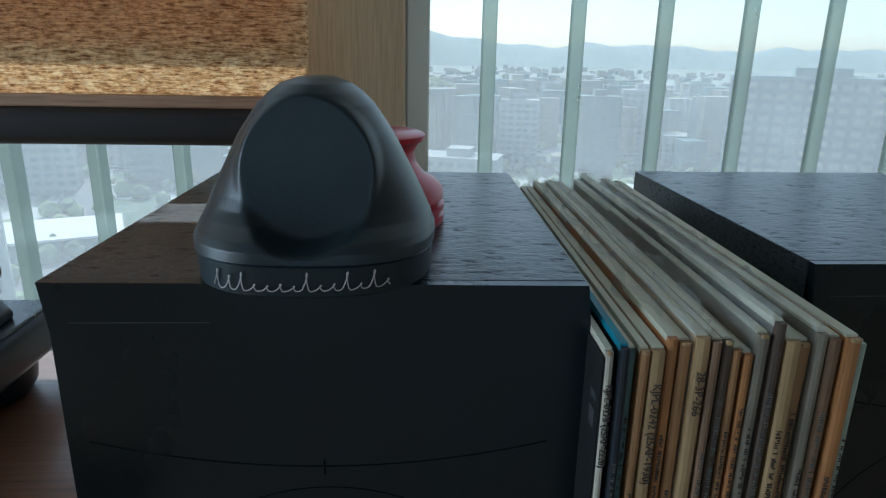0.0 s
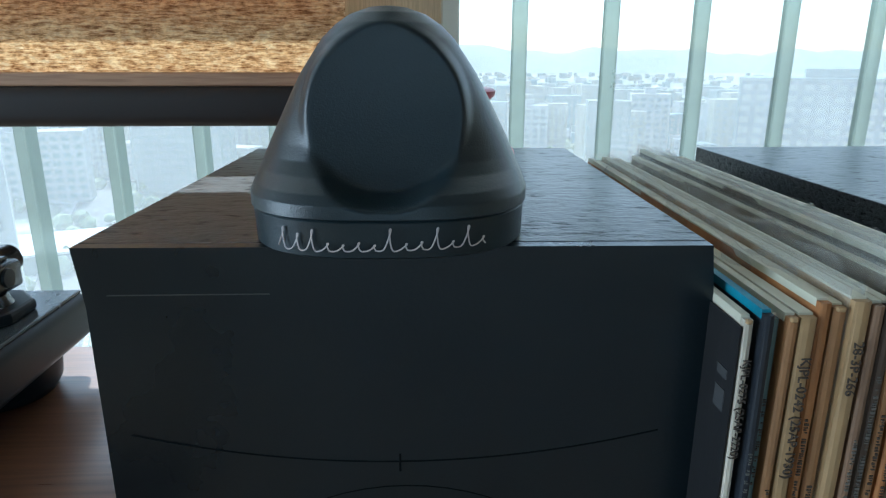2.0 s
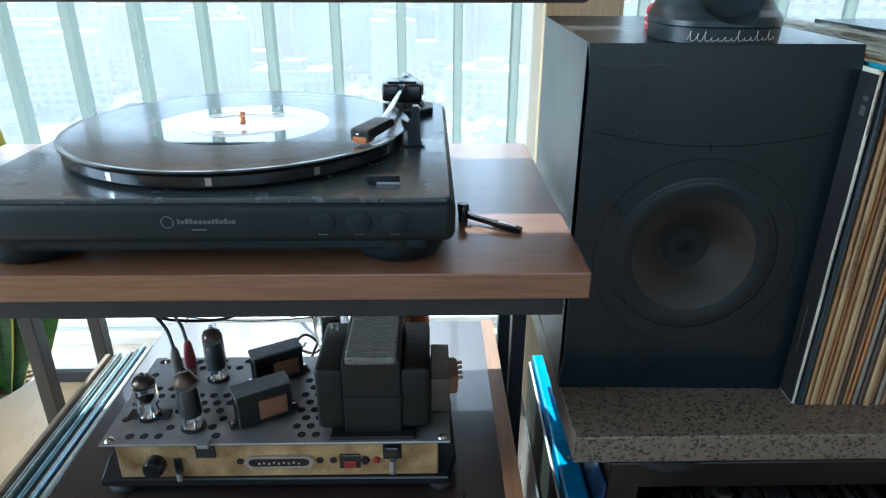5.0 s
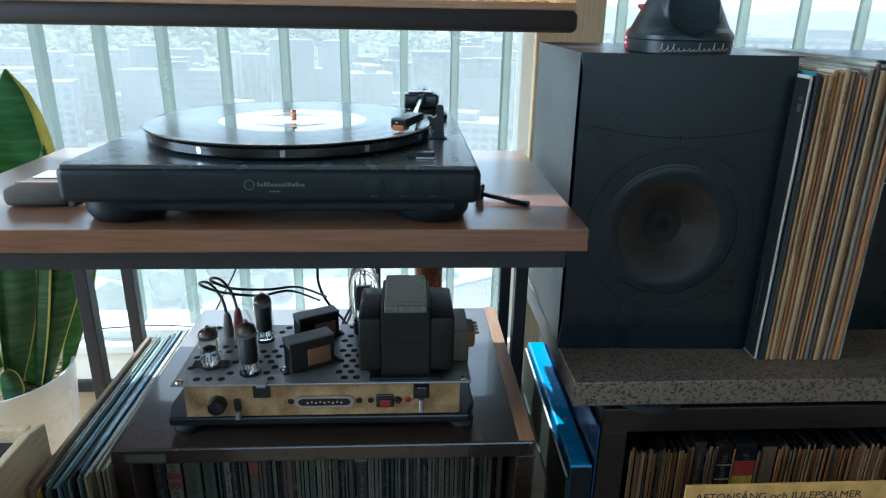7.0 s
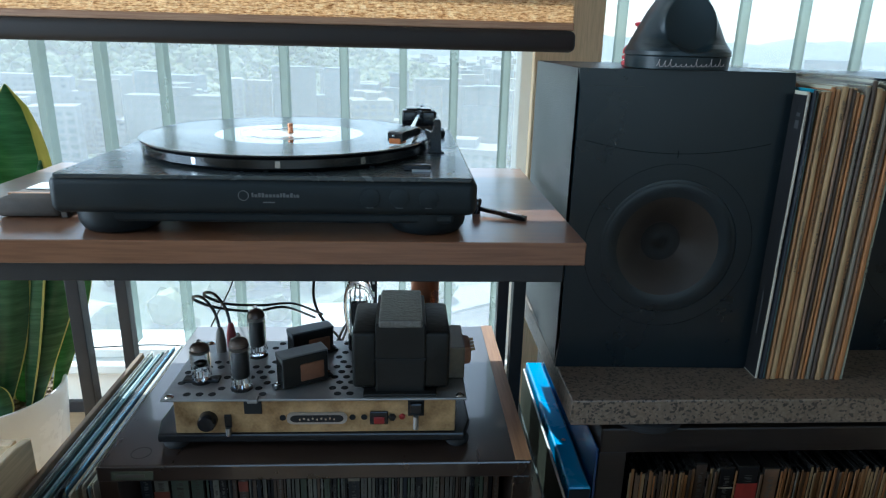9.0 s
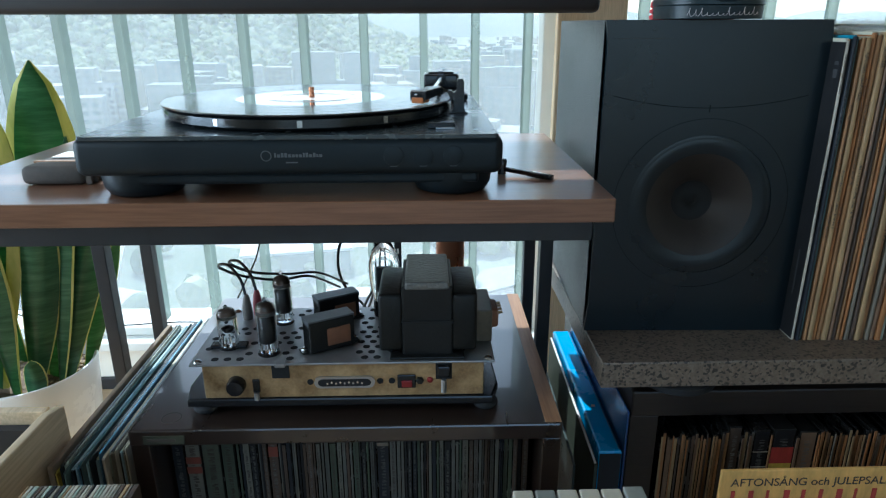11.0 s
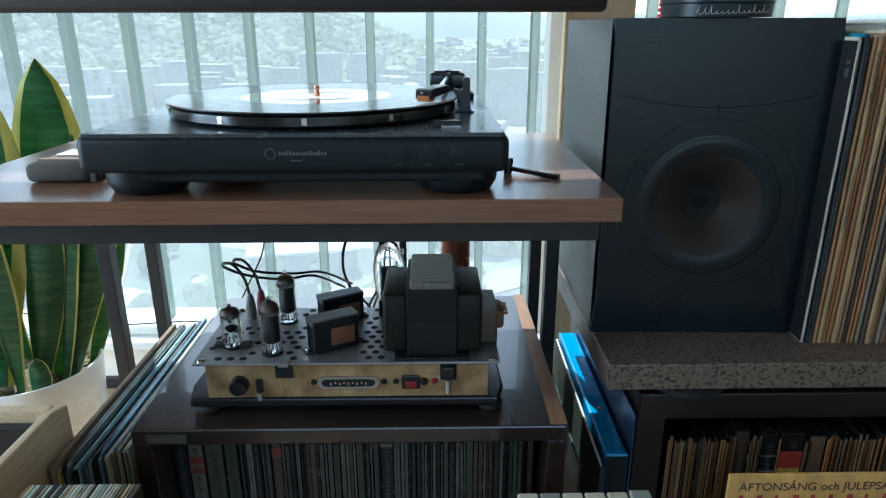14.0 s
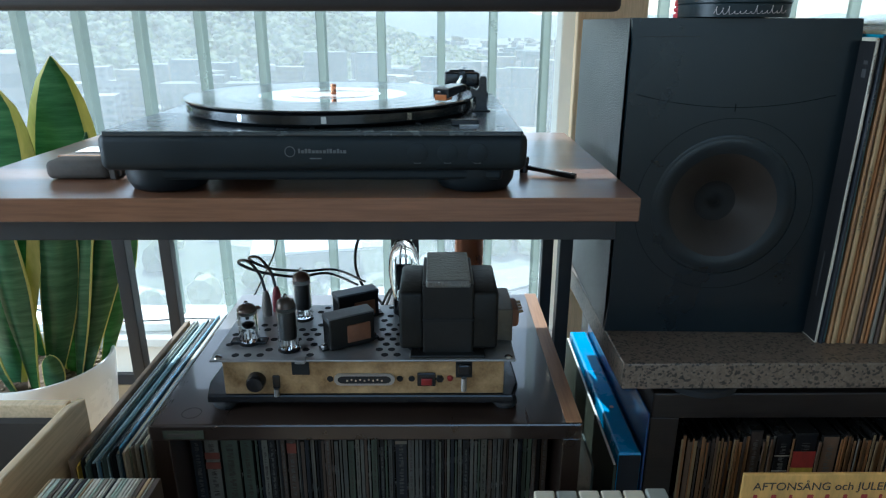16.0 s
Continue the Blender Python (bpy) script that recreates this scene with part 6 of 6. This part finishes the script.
def clumps(name, spots, mat, label):
    vs, fs = [], []
    for x, y, z, r in spots:
        o = len(vs)
        sq = rnd.uniform(0.7, 1.25)
        for v in ICO_V:
            k = r * rnd.uniform(0.8, 1.18)
            vs.append((x + v.x * k, y + v.y * k, z + v.z * k * sq))
        fs += [[i + o for i in f] for f in ICO_F]
    me = bpy.data.meshes.new(name)
    me.from_pydata(vs, [], fs)
    return part(name, me, mat, label=label, kind="stuff", category="trees")


spots = []
while len(spots) < 9000:
    x, y = rnd.uniform(-900, 180), rnd.uniform(540, 960)
    h = hill_h(x, y)
    if h > 4 and rnd.random() < 0.9:
        spots.append((x, y, GZ + h + rnd.uniform(0.0, 4.0), rnd.uniform(3.0, 7.2)))
clumps("hill_woods", spots, M["canopy"], "spring woods covering the hill")
spots = []
for _ in range(3600):
    x, y = rnd.uniform(-600, 600), rnd.uniform(90, 1100)
    spots.append((x, y, GZ + 3, rnd.uniform(2.0, 4.6)))
clumps("street_trees", spots, M["canopy"], "street trees among the buildings")

# roads
rd = thing("road", 60, 200, GZ, "broad grey city road", "road", kind="structure")
for i, (x, y, w, l, a) in enumerate(((90, 190, 24, 700, -1.05), (-130, 260, 18, 760, 0.35), (40, 420, 22, 900, -1.45), (300, 330, 22, 900, -0.7))):
    b = box(-w / 2, w / 2, -l / 2, l / 2, GZ + 0.1 + i * 0.03, GZ + 0.3 + i * 0.03)
    bmesh.ops.transform(b, matrix=Matrix.Translation((x, y, 0)) @ Matrix.Rotation(a, 4, 'Z'), verts=b.verts[:])
    part("carriageway", b, M["asphalt"], rd)
    for s in (-1, 1):
        b = box(s * w / 2 - 0.6 + s * 0.8, s * w / 2 + 0.6 + s * 0.8, -l / 2, l / 2, GZ + 0.1, GZ + 0.9)
        bmesh.ops.transform(b, matrix=Matrix.Translation((x, y, 0)) @ Matrix.Rotation(a, 4, 'Z'), verts=b.verts[:])
        part("parapet", b, CONC[0], rd)

WIN = bpy.data.meshes.new("far_window")
wb = box(-0.5, 0.5, -0.5, 0.5, -0.5, 0.5)
wb.to_mesh(WIN)
wb.free()
WIN.materials.append(M["far_window"])


def tower(x, y, w, d, h, turn, mat, cols, rows, label, glass=None):
    """A block with parapet, lift house and one real pane for each window of its street side."""
    t = thing("apartment_building", x, y, GZ, label, "building", "city buildings")
    m = Matrix.Translation((x, y, GZ)) @ Matrix.Rotation(turn, 4, 'Z')

    def put(name, b, material, lab=""):
        bmesh.ops.transform(b, matrix=m, verts=b.verts[:])
        return part(name, b, material, t, lab)
    wall = put("wall", box(-w / 2, w / 2, -d / 2, d / 2, 0, h), glass or mat)
    roof = put("roof", box(-w / 2 - 0.4, w / 2 + 0.4, -d / 2 - 0.4, d / 2 + 0.4, h, h + 1.2), mat)
    put("lift_house", box(-w * 0.15, w * 0.15, -d * 0.25, d * 0.3, h + 1.2, h + 5), mat)
    for s in (-1, 1):
        put("pier", box(s * w / 2 - 0.5, s * w / 2 + 0.5, -d / 2 - 0.7, -d / 2, 0, h), mat)
    for r in range(rows):
        for c in range(cols):
            o = new("window", WIN)
            o.parent = wall
            o.matrix_basis = m @ Matrix.LocRotScale((-w / 2 + w * (c + 0.5) / cols, -d / 2, h - (r + 0.6) * h / (rows + 0.5)), None, (w / cols * 0.62, 0.5, h / rows * 0.5))
    return t


tower(-66, 88, 22, 16, 64, 0.5, CONC[0], 6, 18, "tall pale apartment tower nearby")
tower(-190, 330, 60, 14, 34, 0.25, CONC[0], 12, 8, "long white apartment block below the hill")
tower(-120, 360, 50, 14, 38, 0.05, CONC[1], 11, 9, "long grey apartment block below the hill")
tower(-265, 400, 56, 16, 40, 0.35, CONC[1], 11, 9, "long grey apartment block below the hill")
tower(-60, 300, 34, 18, 22, -0.1, CONC[2], 7, 5, "low bluish office building")
tower(-20, 380, 22, 20, 36, 0.2, CONC[3], 5, 9, "warm grey apartment tower")
tower(30, 330, 40, 22, 18, -0.3, CONC[0], 8, 4, "low white building beside the road")
tower(75, 420, 24, 16, 40, -0.2, CONC[0], 5, 10, "white apartment tower with many windows")
tower(120, 400, 24, 16, 44, -0.15, CONC[1], 5, 11, "grey apartment tower with many windows")
tower(160, 440, 24, 16, 46, -0.25, CONC[0], 5, 11, "white apartment tower with many windows")
tower(205, 400, 26, 16, 42, -0.35, CONC[2], 5, 10, "bluish apartment tower with many windows")
tower(190, 295, 74, 30, 60, -0.5, CONC[2], 12, 12, "dark blue glass office tower", M["blue_glass"])
tower(90, 520, 26, 18, 48, 0.0, CONC[3], 5, 11, "warm grey apartment tower")
for x, y, w, d, a in ((20, 210, 40, 24, 0.3), (70, 240, 60, 20, -0.4), (-40, 190, 30, 24, 0.2), (110, 300, 60, 34, -0.2), (-120, 230, 40, 30, 0.4), (-10, 140, 30, 20, 0.1), (55, 140, 34, 22, -0.5)):
    t = thing("low_hall", x, y, GZ, "low hall with a bright white roof", "building", "city buildings")
    for nm, z0, z1, g, mat in (("wall", 0, 6.5, 0, CONC[1]), ("roof", 6.5, 7.2, 0.8, M["roof_white"])):
        b = box(-w / 2 - g, w / 2 + g, -d / 2 - g, d / 2 + g, z0, z1)
        bmesh.ops.transform(b, matrix=Matrix.Translation((x, y, GZ)) @ Matrix.Rotation(a, 4, 'Z'), verts=b.verts[:])
        part(nm, b, mat, t)

# the rest of the town, too many to count
for k, mat in enumerate(CONC):
    vs, fs = [], []
    wv, wf = [], []
    for _ in range(380):
        a = rnd.uniform(-0.85, 0.85)
        dist = 420 + 2600 * rnd.random() ** 1.4
        x, y = dist * math.sin(a), dist * math.cos(a)
        if hill_h(x, y) > 3:
            continue
        w, d, h = rnd.uniform(10, 34), rnd.uniform(10, 18), rnd.choice((8, 12, 20, 36, 42, 48)) * rnd.uniform(0.8, 1.1) * (1 - 0.6 * min(1, (dist - 420) / 1100))
        q = rnd.uniform(-0.4, 0.4)
        m = Matrix.Translation((x, y, GZ)) @ Matrix.Rotation(q, 4, 'Z')
        o = len(vs)
        vs += [tuple(m @ Vector((sx * w / 2, sy * d / 2, z))) for z in (0, h) for sx, sy in ((-1, -1), (1, -1), (1, 1), (-1, 1))]
        fs += [[o + i for i in f] for f in ((4, 5, 6, 7), (0, 1, 5, 4), (1, 2, 6, 5), (2, 3, 7, 6), (3, 0, 4, 7))]
        if dist < 1300:
            for r in range(int(h / 3.4)):
                for c in range(int(w / 4.5)):
                    x0 = -w / 2 + (c + 0.22) * w / int(w / 4.5)
                    z0 = 1.2 + r * 3.4
                    o = len(wv)
                    wv += [tuple(m @ Vector((xx, -d / 2 - 0.15, zz))) for xx, zz in ((x0, z0), (x0 + 2.3, z0), (x0 + 2.3, z0 + 1.5), (x0, z0 + 1.5))]
                    wf.append([o, o + 1, o + 2, o + 3])
    me = bpy.data.meshes.new("distant_town")
    me.from_pydata(vs, [], fs)
    town = part("distant_town", me, mat, label="crowd of distant apartment blocks", kind="stuff", category="buildings")
    me = bpy.data.meshes.new("distant_windows")
    me.from_pydata(wv, [], wf)
    part("distant_windows", me, M["far_window"], town, kind="stuff")
